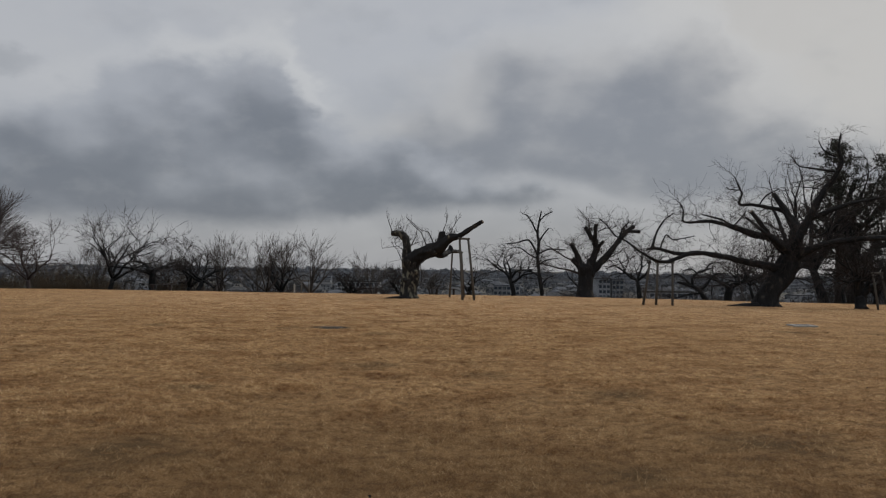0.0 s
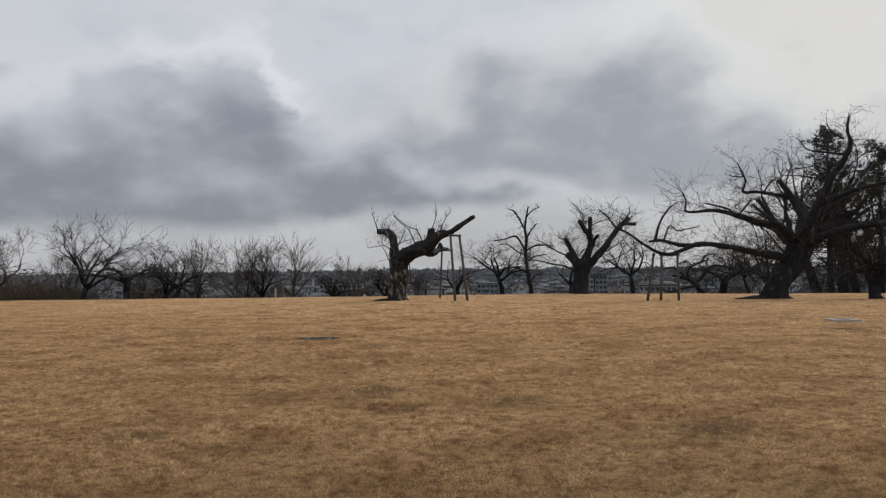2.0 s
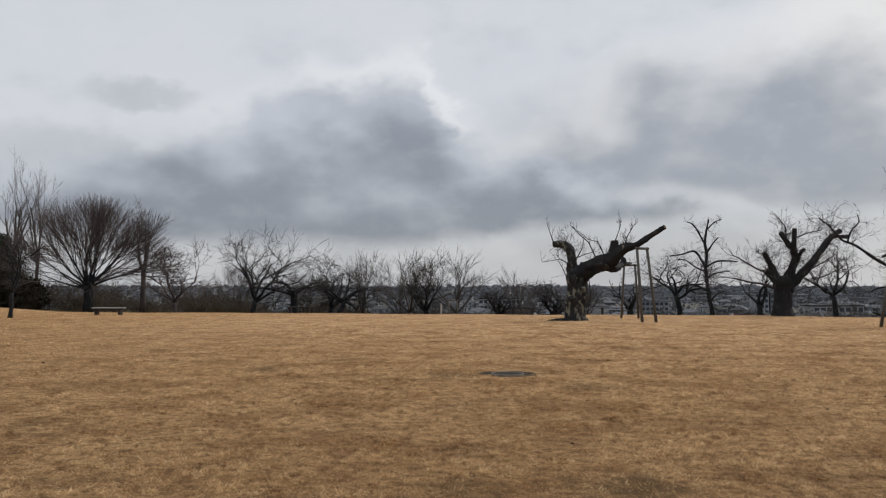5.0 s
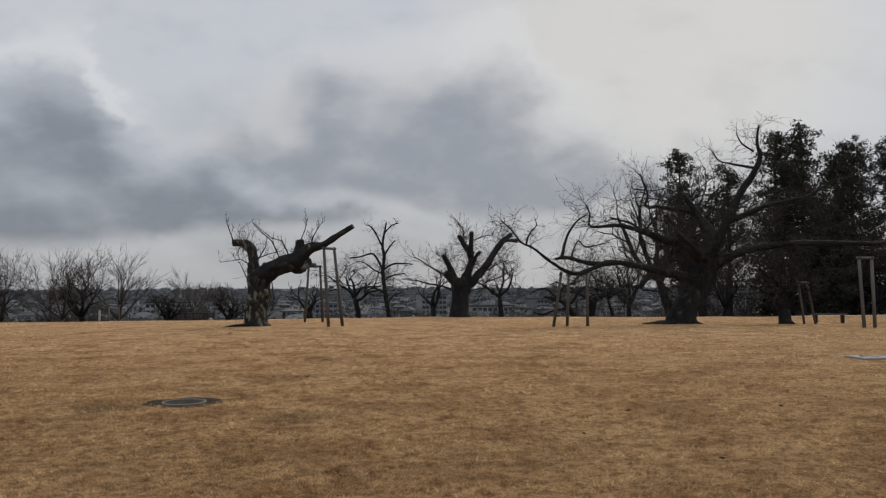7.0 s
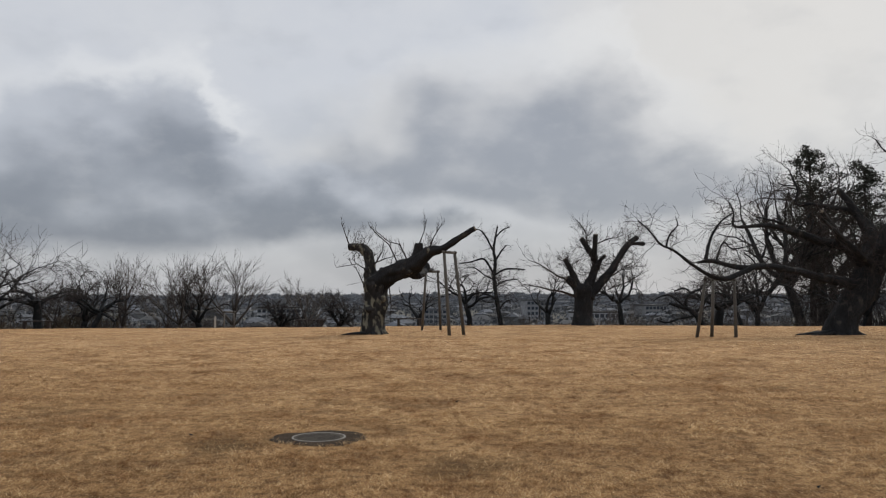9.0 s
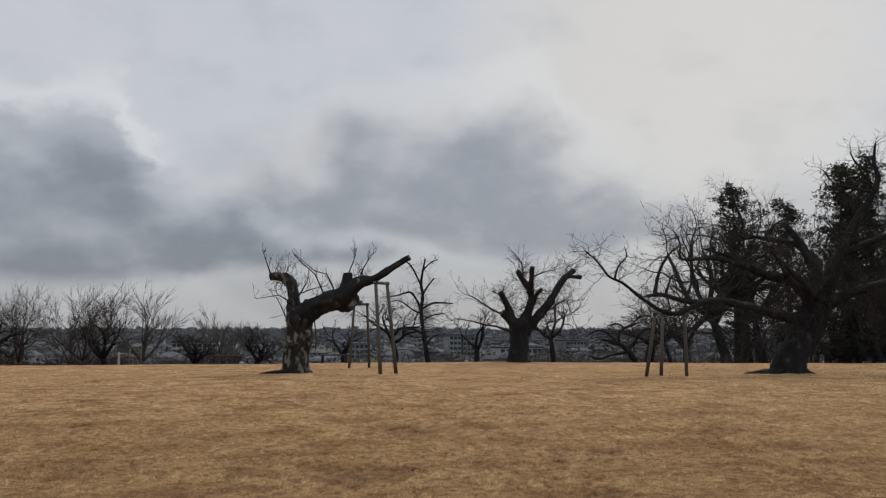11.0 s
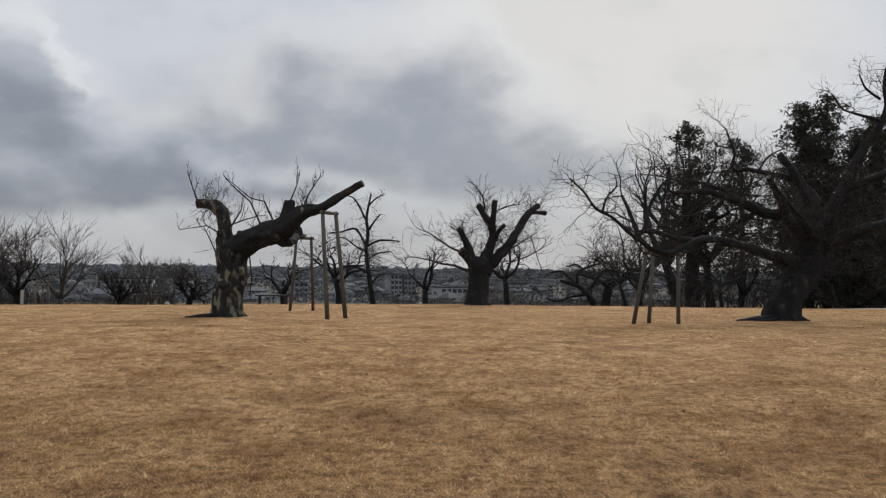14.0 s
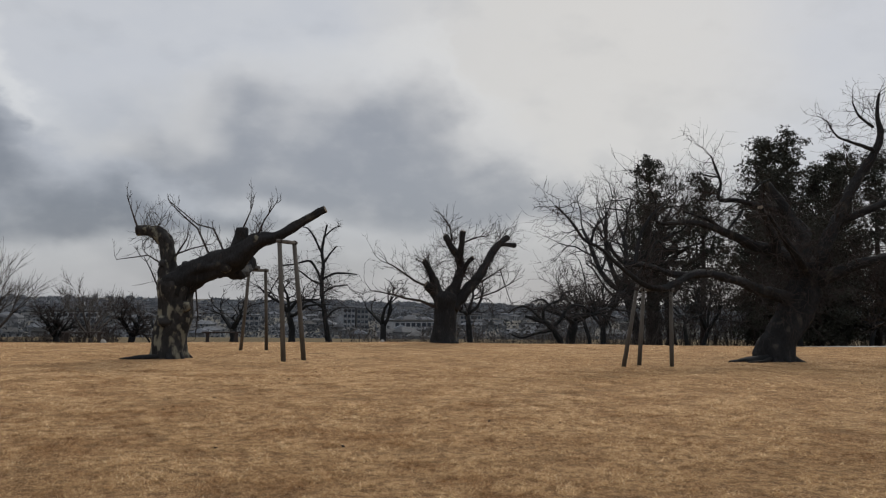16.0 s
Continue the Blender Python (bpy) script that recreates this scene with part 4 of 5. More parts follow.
for line, cnt, ln in ((d0[4:24], 24, 1.5), (d2[2:], 16, 1.4), (d3[2:], 20, 1.3), (d4[2:], 40, 1.7), (d5, 24, 1.5), (d6, 8, 1.2), (d1[4:26], 10, 1.2)):
    D.fringe(line, cnt, ln, r=0.012, up=-0.04, spread=0.9, bias=(0, 0, 0.05), kids=(3, 4, 3))
D.done()


# thin tall tree behind, and the crooked low one by the wood
C = OldTree("tall_cherry_tree", (12.05, 99.0, gz(12.05, 99.0)), "thin tall bare cherry tree with few crooked branches", 31)
c0 = C.limb([(12.02, 99.00, -3.1, 0.310), (11.98, 99.00, -2.34, 0.290), (11.86, 99.00, -1.51, 0.237), (11.61, 99.00, 0.04, 0.211), (11.36, 99.00, 1.59, 0.184), (11.22, 99.00, 3.15, 0.184), (11.34, 99.00, 4.72, 0.158), (11.20, 99.00, 6.02, 0.132), (11.38, 99.00, 7.33, 0.106), (11.61, 99.00, 8.50, 0.066)])
c1 = C.limb([(11.32, 99.00, 3.15, 0.132), (10.50, 99.00, 4.69, 0.105), (9.97, 99.00, 5.09, 0.092), (8.64, 99.00, 4.74, 0.079), (7.62, 99.00, 4.61, 0.052)])
c2 = C.limb([(11.15, 99.00, 5.91, 0.105), (10.38, 99.00, 7.40, 0.079), (9.84, 99.00, 8.06, 0.066), (9.37, 99.00, 8.19, 0.039)])
c3 = C.limb([(11.32, 99.00, 3.41, 0.105), (12.30, 99.00, 3.96, 0.092), (13.47, 99.00, 4.04, 0.079), (14.54, 99.00, 3.96, 0.053)])
c4 = C.limb([(11.48, 99.00, 7.44, 0.079), (12.20, 99.00, 8.16, 0.066), (12.94, 99.00, 8.45, 0.040)])
c5 = C.limb([(11.33, 99.00, 4.82, 0.105), (11.99, 99.00, 5.89, 0.079), (12.56, 99.00, 6.54, 0.053)])
c6 = C.limb([(11.60, 99.00, 0.66, 0.105), (10.59, 99.00, 1.32, 0.092), (9.76, 99.00, 1.26, 0.079), (9.17, 99.00, 0.43, 0.052)])
c7 = C.limb([(11.72, 99.00, -0.22, 0.105), (12.39, 99.00, 0.57, 0.079), (13.12, 99.00, 0.84, 0.053)])
c8 = C.limb([(11.30, 99.00, 2.11, 0.092), (12.33, 99.00, 2.76, 0.079), (13.65, 99.00, 2.94, 0.053)])
c9 = C.limb([(11.23, 99.00, 2.89, 0.092), (10.22, 99.00, 3.39, 0.079), (9.17, 99.00, 4.14, 0.066), (8.40, 99.00, 4.22, 0.039)])
for line, cnt, ln in ((c0[20:], 20, 1.3), (c1, 14, 1.2), (c2, 10, 0.9), (c3, 12, 1.0), (c4, 8, 0.8), (c5, 8, 0.9), (c6, 10, 1.1), (c7, 8, 0.9), (c8, 16, 1.4), (c9, 16, 1.4)):
    C.fringe(line, cnt, ln, r=0.014, up=0.02, spread=0.7, bias=(0, 0, 0.1))
C.done()
W = OldTree("crooked_cherry_tree", (23.7, 75.0, gz(23.7, 75.0)), "low crooked cherry tree with drooping tangled branches", 32)
w0 = W.limb([(23.95, 75.00, -1.95, 0.330), (23.76, 75.00, -1.13, 0.238), (23.45, 75.00, -0.55, 0.218), (22.98, 75.00, -0.00, 0.197), (22.46, 75.00, 0.30, 0.157), (21.95, 75.00, 0.45, 0.137), (21.10, 75.00, 0.68, 0.078)])
w1 = W.limb([(23.02, 75.00, -0.08, 0.138), (23.66, 75.00, 0.39, 0.119), (24.22, 75.00, 1.18, 0.099), (24.87, 75.00, 1.50, 0.080), (25.84, 75.00, 1.31, 0.040)])
w2 = W.limb([(22.50, 75.00, 0.30, 0.118), (22.45, 75.00, 1.00, 0.098), (22.88, 75.00, 1.47, 0.089), (23.65, 75.00, 1.79, 0.079), (24.30, 75.00, 1.96, 0.040)])
w3 = W.limb([(22.38, 75.00, 0.38, 0.079), (21.31, 75.00, 1.26, 0.078), (20.47, 75.00, 1.25, 0.058), (19.85, 75.00, 0.86, 0.039)])
w4 = W.limb([(23.24, 75.00, -0.28, 0.099), (21.96, 75.00, -0.47, 0.088), (20.91, 75.00, -0.78, 0.078), (20.08, 75.00, -0.56, 0.048)])
w5 = W.limb([(22.88, 75.00, 1.47, 0.069), (22.36, 75.00, 1.85, 0.059), (21.52, 75.00, 1.65, 0.039)])
w6 = W.limb([(23.65, 75.00, 1.79, 0.069), (24.08, 75.00, 2.35, 0.060), (24.95, 75.00, 2.48, 0.040)])
for line, cnt, ln in ((w0[6:], 18, 1.2), (w1, 24, 1.3), (w2, 24, 1.3), (w3, 22, 1.2), (w4, 12, 0.9), (w5, 18, 1.2), (w6, 22, 1.3)):
    W.fringe(line, cnt, ln, r=0.011, up=-0.10, spread=0.8, bias=(0, 0, 0.1))
W.done()


# ---- props under the limbs ----
def prop_frame(feet, tops, label, r=0.06, over=0.10, beam_r=0.06, ties=True):
    """Two leaning posts with a beam laid across their heads."""
    mid = [(feet[0][i] + feet[1][i]) / 2 for i in range(2)]
    base = Vector((*mid, gz(*mid)))
    ob = thing("tree_prop", base, label, "tree prop", "wooden props under the limbs")
    for a, b in zip(feet, tops):
        p = Buf()
        foot = Vector((a[0], a[1], gz(a[0], a[1]) - 0.06)) - base
        head = Vector(b) - base
        p.tube([foot, foot.lerp(head, 0.5) + Vector((0.01, 0.01, 0)), head], [r * 1.08, r, r * 0.94], 10, rough=0.05)
        part("post", p, POST, ob, smooth=True)
    q = Buf()
    u, v = Vector(tops[0]) - base, Vector(tops[1]) - base
    e = (v - u).normalized() * over
    lift = Vector((0, 0, beam_r))
    q.tube([u - e + lift, v + e + lift], [beam_r, beam_r * 0.95], 10, rough=0.05)
    part("crossbeam", q, POST, ob, smooth=True)
    if ties:
        for w in (u, v):
            k = Buf()
            k.tube([w + lift * 1 - e * 0.18, w + lift * 1 + e * 0.18], [beam_r * 1.25, beam_r * 1.25], 10)
            part("rope_tie", k, TWIG, ob, "dark rope lashing")
    return ob


prop_frame([(1.13, 46.80), (1.81, 47.42)], [(0.92, 46.75, 3.22), (1.42, 47.3, 3.22)], "tall frame of two weathered grey posts and a crossbeam", 0.07)
prop_frame([(0.45, 53.4), (1.38, 53.5)], [(0.58, 52.4, 2.55), (1.16, 52.5, 2.55)], "lower frame of two weathered posts propping a limb", 0.06)
prop_frame([(12.11, 43.91), (11.41, 44.57)], [(12.10, 43.95, 2.02), (11.42, 44.35, 2.02)], "frame of two grey posts under a long low limb", 0.062)
foot, head = Vector((10.60, 44.1, gz(10.6, 44.1) - 0.06)), Vector((10.88, 43.8, 2.2))
lone = thing("tree_prop", foot, "single leaning grey post under a low limb", "tree prop", "wooden props under the limbs")
b, k = Buf(), Buf()
b.tube([(0, 0, 0), (head - foot) * 0.5 + Vector((0.012, 0, 0)), head - foot], [0.066, 0.062, 0.056], 10, rough=0.05)
part("post", b, POST, lone, smooth=True)
k.tube([(head - foot) * 0.93, (head - foot) * 0.97], [0.072, 0.072], 10)
part("rope_tie", k, TWIG, lone, "dark rope lashing")
prop_frame([(21.9, 38.9), (22.4, 38.9)], [(22.3, 39.6, 2.62), (22.9, 39.6, 2.62)], "frame of two tall grey posts beside the lawn", 0.07)
prop_frame([(23.3, 44.6), (23.9, 44.6)], [(22.95, 44.5, 1.62), (23.4, 44.5, 1.62)], "slim pair of grey posts under a limb", 0.055)

prop_frame([(-10.25, 60.4), (-9.65, 60.4)], [(-10.2, 60.4, 0.5), (-9.7, 60.4, 0.5)], "small support frame of two short dark posts", 0.045, 0.12, 0.045)


# ---- more trees ----
bare_tree("cherry_tree", 22.6, 45.0, 3.2, "spreading", 71, "small dark cherry tree with a thick short trunk", girth=3.0, group="old cherry trees on the lawn")
bare_tree("weeping_cherry_tree", -31.0, 89, 5.6, "weeping", 18, "low dense bare cherry tree with drooping twigs", wide=1.2, girth=1.2, group="trees along the slope")
bare_tree("weeping_cherry_tree", -26.2, 88, 5.2, "weeping", 24, "low dense bare cherry tree with drooping twigs", wide=1.1, girth=1.3, group="trees along the slope")
bare_tree("weeping_cherry_tree", 8.1, 95, 6.4, "weeping", 15, "low dense bare cherry tree with drooping twigs", wide=1.15, group="trees along the slope")
bare_tree("cherry_tree", 14.9, 90, 5.2, "sparse", 16, "crooked bare cherry tree with broken limbs", girth=1.3, wide=1.1, group="trees along the slope")
bare_tree("weeping_cherry_tree", 19.0, 80, 6.2, "weeping", 17, "bare weeping cherry tree with hanging twigs", wide=1.0, group="trees along the slope")
bare_tree("weeping_cherry_tree", 28.0, 82, 4.6, "weeping", 19, "low tangled cherry tree with drooping twigs", girth=1.4, wide=1.4, group="trees along the slope")
for x, y, h, form, sd, g in ((-36, 90, 8.8, "spreading", 31, 0.8), (-28.2, 92, 6.2, "spreading", 32, 1.3), (-24.4, 92, 6.6, "upright", 33, 0.9), (-19.1, 91, 6.7, "upright", 34, 0.7),
                             (-17.3, 92, 6.2, "spreading", 35, 1.5), (-14.2, 90, 6.4, "upright", 36, 1.0), (-10.0, 92, 2.9, "spreading", 37, 2.0), (-7.5, 90, 4.5, "upright", 38, 0.9),
                             (-4.8, 92, 3.6, "spreading", 39, 2.2), (-1.2, 96, 3.4, "upright", 40, 0.9), (2.9, 92, 4.0, "sparse", 41, 2.0), (-31.5, 94, 5.0, "upright", 42, 0.7), (-40, 96, 5.5, "upright", 43, 0.8), (-21.6, 97, 4.6, "upright", 44, 0.7)):
    bare_tree("cherry_tree", x, y, h, form, sd, {"upright": "bare many-stemmed tree with fine upright twigs", "spreading": "bare spreading cherry tree with dark crooked limbs", "sparse": "bare crooked tree with few branches"}[form], girth=g, wide=1.0 if form == "spreading" else 1.15, group="trees along the slope", twig=TWIG_GREY if form == "upright" else TWIG)
vase_tree(-54.8, 90, 12.8, 10.0, 51, "large bare tree with a wide dome of fine reddish twigs")
bare_tree("zelkova_tree", -50.6, 94, 12.4, "poplar", 52, "slim bare tree with upright reddish twigs", twig=TWIG_RED, wide=1.5, girth=0.55, group="trees by the left wood")
bare_tree("cherry_tree", -44.6, 90, 7.4, "spreading", 53, "bare cherry tree with a sloping flat crown", twig=TWIG_RED, wide=1.4, girth=0.7, group="trees by the left wood")
bare_tree("poplar_tree", -69.4, 97, 17.6, "poplar", 54, "tall pale bare poplar with upright branches", twig=TWIG_GREY, wide=0.95, girth=0.55, group="trees by the left wood")
bare_tree("poplar_tree", -66.6, 97, 17.4, "poplar", 55, "tall pale bare poplar with upright branches", twig=TWIG_GREY, wide=0.8, girth=0.5, group="trees by the left wood")
bare_tree("young_tree", -32.4, 47.8, 4.4, "sparse", 56, "thin young bare tree standing alone on the lawn", girth=0.8)
for x, y, h, r, sd in ((-73.9, 92, 12.6, 3.4, 61), (-71.2, 93, 11.6, 3.2, 62), (-86, 88, 13, 5.0, 63), (-78.5, 94, 9.6, 4.0, 64), (-92, 92, 15, 6, 60), (-67.6, 93, 8.2, 3.4, 57)):
    conifer(x, y, h, r, sd, NEEDLE_GREEN, "dark green conifer at the edge of the wood", 0.03, 0.8, 64)
for k in range(11):
    sx, sy = -84 + 2.1 * k, 89.5 + 1.6 * (k % 3)
    conifer(sx, sy, 5.6 - 0.22 * k + 0.7 * math.sin(2.3 * k), 2.6, 300 + k, BRUSH_DARK, "dense dark brown evergreen shrub", 0.02, 0.35, 36, "shrubs at the wood's edge")
for x, y, h, r, sd, st in ((50.2, 106, 21.8, 4.6, 65, 0.10), (54.5, 102, 18.8, 3.9, 66, 0.18), (53.6, 91, 20.6, 4.2, 67, 0.06), (57.6, 92, 22.0, 4.6, 68, 0.06), (62.4, 90, 19.8, 4.8, 69, 0.06), (69.0, 92, 20.5, 5.4, 70, 0.06), (61, 99, 19, 5.0, 73, 0.06), (66.0, 97, 20.0, 5.0, 74, 0.06),
                            (66, 84, 15, 4.6, 75, 0.05), (56, 86, 12, 4.0, 78, 0.05)):
    conifer(x, y, h, r, sd, NEEDLE, "tall dark cedar with ragged clumped foliage", st, 0.5, 46, gaps=0.0 if x > 53.5 and y < 100 else 0.5)
for x, y, h, form, sd in ((47.6, 104, 19.0, "tall", 81), (55.5, 113, 21.8, "tall", 82), (54.5, 108, 19.5, "tall", 83), (36.5, 92, 9.0, "spreading", 84), (47.5, 92, 8.0, "spreading", 85), (33, 88, 6.5, "weeping", 86), (41.5, 86, 6.0, "weeping", 87), (60, 84, 9, "spreading", 88), (68, 84, 10, "spreading", 89), (52, 84, 7, "weeping", 90)):
    bare_tree("wood_tree", x, y, h, form, sd, "bare grey tree among the dark conifers", twig=TWIG, girth=0.8, group="trees of the right wood")


# ---- undergrowth along the wood's edge ----
def thicket(name, x0, x1, y0, y1, height, count, seed, mat, label):
    rng = random.Random(seed)
    b = Buf()
    for k in range(count):
        x, y = rng.uniform(x0, x1), rng.uniform(y0, y1)
        z = gz(x, y)
        h = height * rng.uniform(0.4, 1.0) * (0.75 + 0.35 * math.sin(x * 0.55 + seed))
        d = Vector((rng.gauss(0, 0.35), rng.gauss(0, 0.35), 1)).normalized()
        p = Vector((x, y, z - 0.05))
        b.tube([p, p + d * h * 0.5, p + wander(rng, d, 0.25) * h], [0.03, 0.022, 0.01], 3, cap=False)
        for j in range(4):
            q = p + d * h * rng.uniform(0.25, 0.9)
            e = wander(rng, d, 0.6)
            b.tube([q, q + e * h * 0.22, q + wander(rng, e, 0.3, -0.1) * h * 0.42], [0.016, 0.012, 0.006], 3, cap=False)
    return tagged(new(name, b.mesh(name, mat)), label, "shrubs", kind="stuff")


thicket("thicket", -104, -58, 92, 102, 7.0, 900, 1, BRUSH, "dense brown leafless thicket at the wood's edge")
thicket("thicket", -62, -38, 93, 103, 4.4, 900, 2, BRUSH, "brown leafless undergrowth below the trees")
thicket("thicket", 45, 96, 92, 108, 8.0, 1000, 4, TWIG, "dark tangled undergrowth of the wood")


thicket("thicket", -46, -24, 92, 98, 3.4, 700, 5, BRUSH, "brown leafless brush along the slope")
thicket("thicket", -26, -6, 94, 100, 2.5, 520, 6, TWIG, "dark leafless brush along the slope")
thicket("thicket", 14, 46, 94, 104, 3.2, 500, 7, TWIG_GREY, "grey leafless brush below the wood")


# ---- small things on the lawn ----
def ring(buf, r0, r1, z0, z1, n=48, ox=0, oy=0):
    k = len(buf.v)
    for i in range(n):
        c, s = math.cos(6.28318 * i / n), math.sin(6.28318 * i / n)
        buf.v += [(ox + c * r0, oy + s * r0, z0), (ox + c * r0, oy + s * r0, z1), (ox + c * r1, oy + s * r1, z1), (ox + c * r1, oy + s * r1, z0)]
    for i in range(n):
        a, b = k + 4 * i, k + 4 * ((i + 1) % n)
        for j in range(4):
            buf.f.append((a + j, a + (j + 1) % 4, b + (j + 1) % 4, b + j))


def manhole(x, y):
    z = gz(x, y)
    ob = thing("manhole_cover", (x, y, z), "round cast-iron manhole cover in a dark worn patch", "manhole cover")
    b = Buf()
    b.tube([(0, 0, -0.05), (0, 0, 0.010)], [0.278, 0.278], 48)
    part("cover", b, IRON, ob)
    b = Buf()
    ring(b, 0.281, 0.296, -0.04, 0.014)
    part("rim", b, STEEL_RIM, ob, "pale worn metal rim")
    for k in range(-4, 5):
        w = math.sqrt(0.24 ** 2 - (k * 0.053) ** 2)
        b = Buf()
        b.box((-w, k * 0.053 - 0.011, 0.009), (w, k * 0.053 + 0.011, 0.014), 0.003)
        part("rib", b, IRON, ob)
    # bare earth round it
    rng = random.Random(2)
    n, v, f = 64, [], []
    for q, h in ((0.298, 0.008), (0.38, 0.010), (0.52, 0.008), (0.66, -0.03)):
        for i in range(n):
            a = 6.28318 * i / n
            rr = q if q < 0.3 else q * (0.90 + 0.26 * noise.noise(Vector((math.cos(a) * 1.3, math.sin(a) * 1.3, 3.1))))
            px, py = math.cos(a) * rr * (1.15 if q > 0.3 else 1), math.sin(a) * rr
            v.append((x + px, y + py, gz(x + px, y + py) + h))
    for k in range(3):
        for i in range(n):
            f.append((k * n + i, k * n + (i + 1) % n, (k + 1) * n + (i + 1) % n, (k + 1) * n + i))
    b = Buf()
    b.v, b.f = v, f
    tagged(new("bare_earth", b.mesh("bare_earth", SOIL)), "bare dark earth round the manhole cover", "soil", kind="structure")


manhole(-2.89, 21.82)
px_, py_ = 10.9, 25.3
plate = thing("cover_plate", (px_, py_, gz(px_, py_)), "pale flat concrete cover plate sunk in the lawn", "cover plate")
b = Buf()
b.box((-0.34, -0.34, -0.05), (0.34, 0.34, 0.045), 0.012)
part("slab", b, CONCRETE, plate)
b = Buf()
ring(b, 0.17, 0.20, 0.04, 0.052, 32)
part("lid_ring", b, IRON, plate)


def bench(x, y, turn, label, mat=PALE, length=1.7):
    ob = thing("park_bench", (x, y, gz(x, y)), label, "bench", "benches at the lawn's edge", turn)
    for k in range(3):
        b = Buf()
        b.box((-length / 2, -0.2 + 0.14 * k, 0.40), (length / 2, -0.08 + 0.14 * k, 0.45), 0.008)
        part("slat", b, mat, ob)
    for s in (-1, 1):
        b = Buf()
        b.box((s * length * 0.36 - 0.07, -0.17, -0.05), (s * length * 0.36 + 0.07, 0.19, 0.40), 0.015)
        part("leg", b, TWIG, ob)
    return ob


bench(-5.4, 60.3, 4, "low backless park bench with dark weathered slats", TWIG)
bench(0.2, 60.3, -3, "low backless park bench with dark weathered slats", TWIG)
bench(-30.1, 53.6, 8, "low backless bench with a pale plank seat", PALE, 2.0)
bench(26.0, 46.4, -30, "low backless bench with a weathered plank seat", POST)
bench(-20.3, 60.3, 8, "low backless park bench with dark weathered slats", TWIG)

for x, y, h in ((-10.57, 59.55, 0.62), ):
    st = thing("marker_stake", (x, y, gz(x, y)), "short white wooden marker stake in the grass", "stake")
    b = Buf()
    b.box((-0.05, -0.05, -0.1), (0.05, 0.05, h), 0.01)
    part("stake", b, PALE, st)
    b = Buf()
    b.tube([(0, 0, h - 0.005), (0, 0, h + 0.05)], [0.05, 0.012], 8)
    part("cap", b, PALE, st)
for x, y, r in ((-4.6, 60.2, 0.13), (7.4, 60.2, 0.10)):
    b = Buf()
    rr = random.Random(int(x * 10))
    b.tube([(0, 0, -0.08), (0, 0, r * 0.35), (0.02, 0, r * 0.8), (0.03, 0.01, r * 1.0)], [r, r * 1.05, r * 0.7, r * 0.25], 9, rough=0.35)
    tagged(new("boulder", b.mesh("boulder", CONCRETE, True)), "small pale boulder at the lawn's edge", "boulder").matrix_basis = pose(x, y, gz(x, y))

# pale footpath at the foot of the lawn
pv, pf = [], []
for i in range(121):
    x = 4 + 56 * i / 120
    y0 = 62.2 + 0.8 * math.sin(x * 0.11) - 0.12 * max(0, x - 14)
    for k, w in enumerate((0.0, 0.9, 1.8)):
        pv.append((x, y0 + w, gz(x, y0 + w) + (0.03 if k == 1 else 0.02)))
for i in range(120):
    for k in range(2):
        a = 3 * i + k
        pf.append((a, a + 3, a + 4, a + 1))
b = Buf()
b.v, b.f = pv, pf
tagged(new("footpath", b.mesh("footpath", CONCRETE)), "pale gravel footpath along the foot of the lawn", "path", kind="structure")


# ---- the town below ----
def house_meshes(seed):
    rng = random.Random(seed)
    w, d, h, r = rng.uniform(3.5, 5.5), rng.uniform(3.2, 4.5), rng.uniform(3.8, 5.4), rng.uniform(1.2, 2.2)
    a = Buf()
    a.box((-w, -d, -3), (w, d, h))
    g = Buf()
    e = 0.6
    g.v = [(-w - e, -d - e, h - 0.2), (w + e, -d - e, h - 0.2), (w + e, d + e, h - 0.2), (-w - e, d + e, h - 0.2), (-w * 0.6, 0, h + r), (w * 0.6, 0, h + r)]
    g.f = [(0, 1, 5, 4), (2, 3, 4, 5), (1, 2, 5), (3, 0, 4), (3, 2, 1, 0)]
    spots = [(-w * 0.6 + k * w * 0.6, -d, fl) for fl in (0.7, 2.5) for k in range(3)]
    return a.mesh("wall", WALLS), g.mesh("roof", ROOFS), spots


HOUSE_PANE = Buf()
HOUSE_PANE.box((-0.6, -0.06, 0), (0.6, 0.1, 1.0))
HOUSE_PANE = HOUSE_PANE.mesh("window", PANE)


HOUSES = [house_meshes(s) for s in range(8)]
rng = random.Random(77)
for k in range(230):
    azd = rng.uniform(-26, 31)
    dist = rng.uniform(350, 950)
    x, y = dist * math.sin(radians(azd)), 20 + dist * math.cos(radians(azd))
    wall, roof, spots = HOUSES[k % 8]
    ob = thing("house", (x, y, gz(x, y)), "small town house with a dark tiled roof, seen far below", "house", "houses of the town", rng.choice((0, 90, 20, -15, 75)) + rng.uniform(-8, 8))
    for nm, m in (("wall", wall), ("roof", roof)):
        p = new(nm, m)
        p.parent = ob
    for q in spots:
        p = new("window", HOUSE_PANE)
        p.parent = ob
        p.matrix_basis = pose(*q)


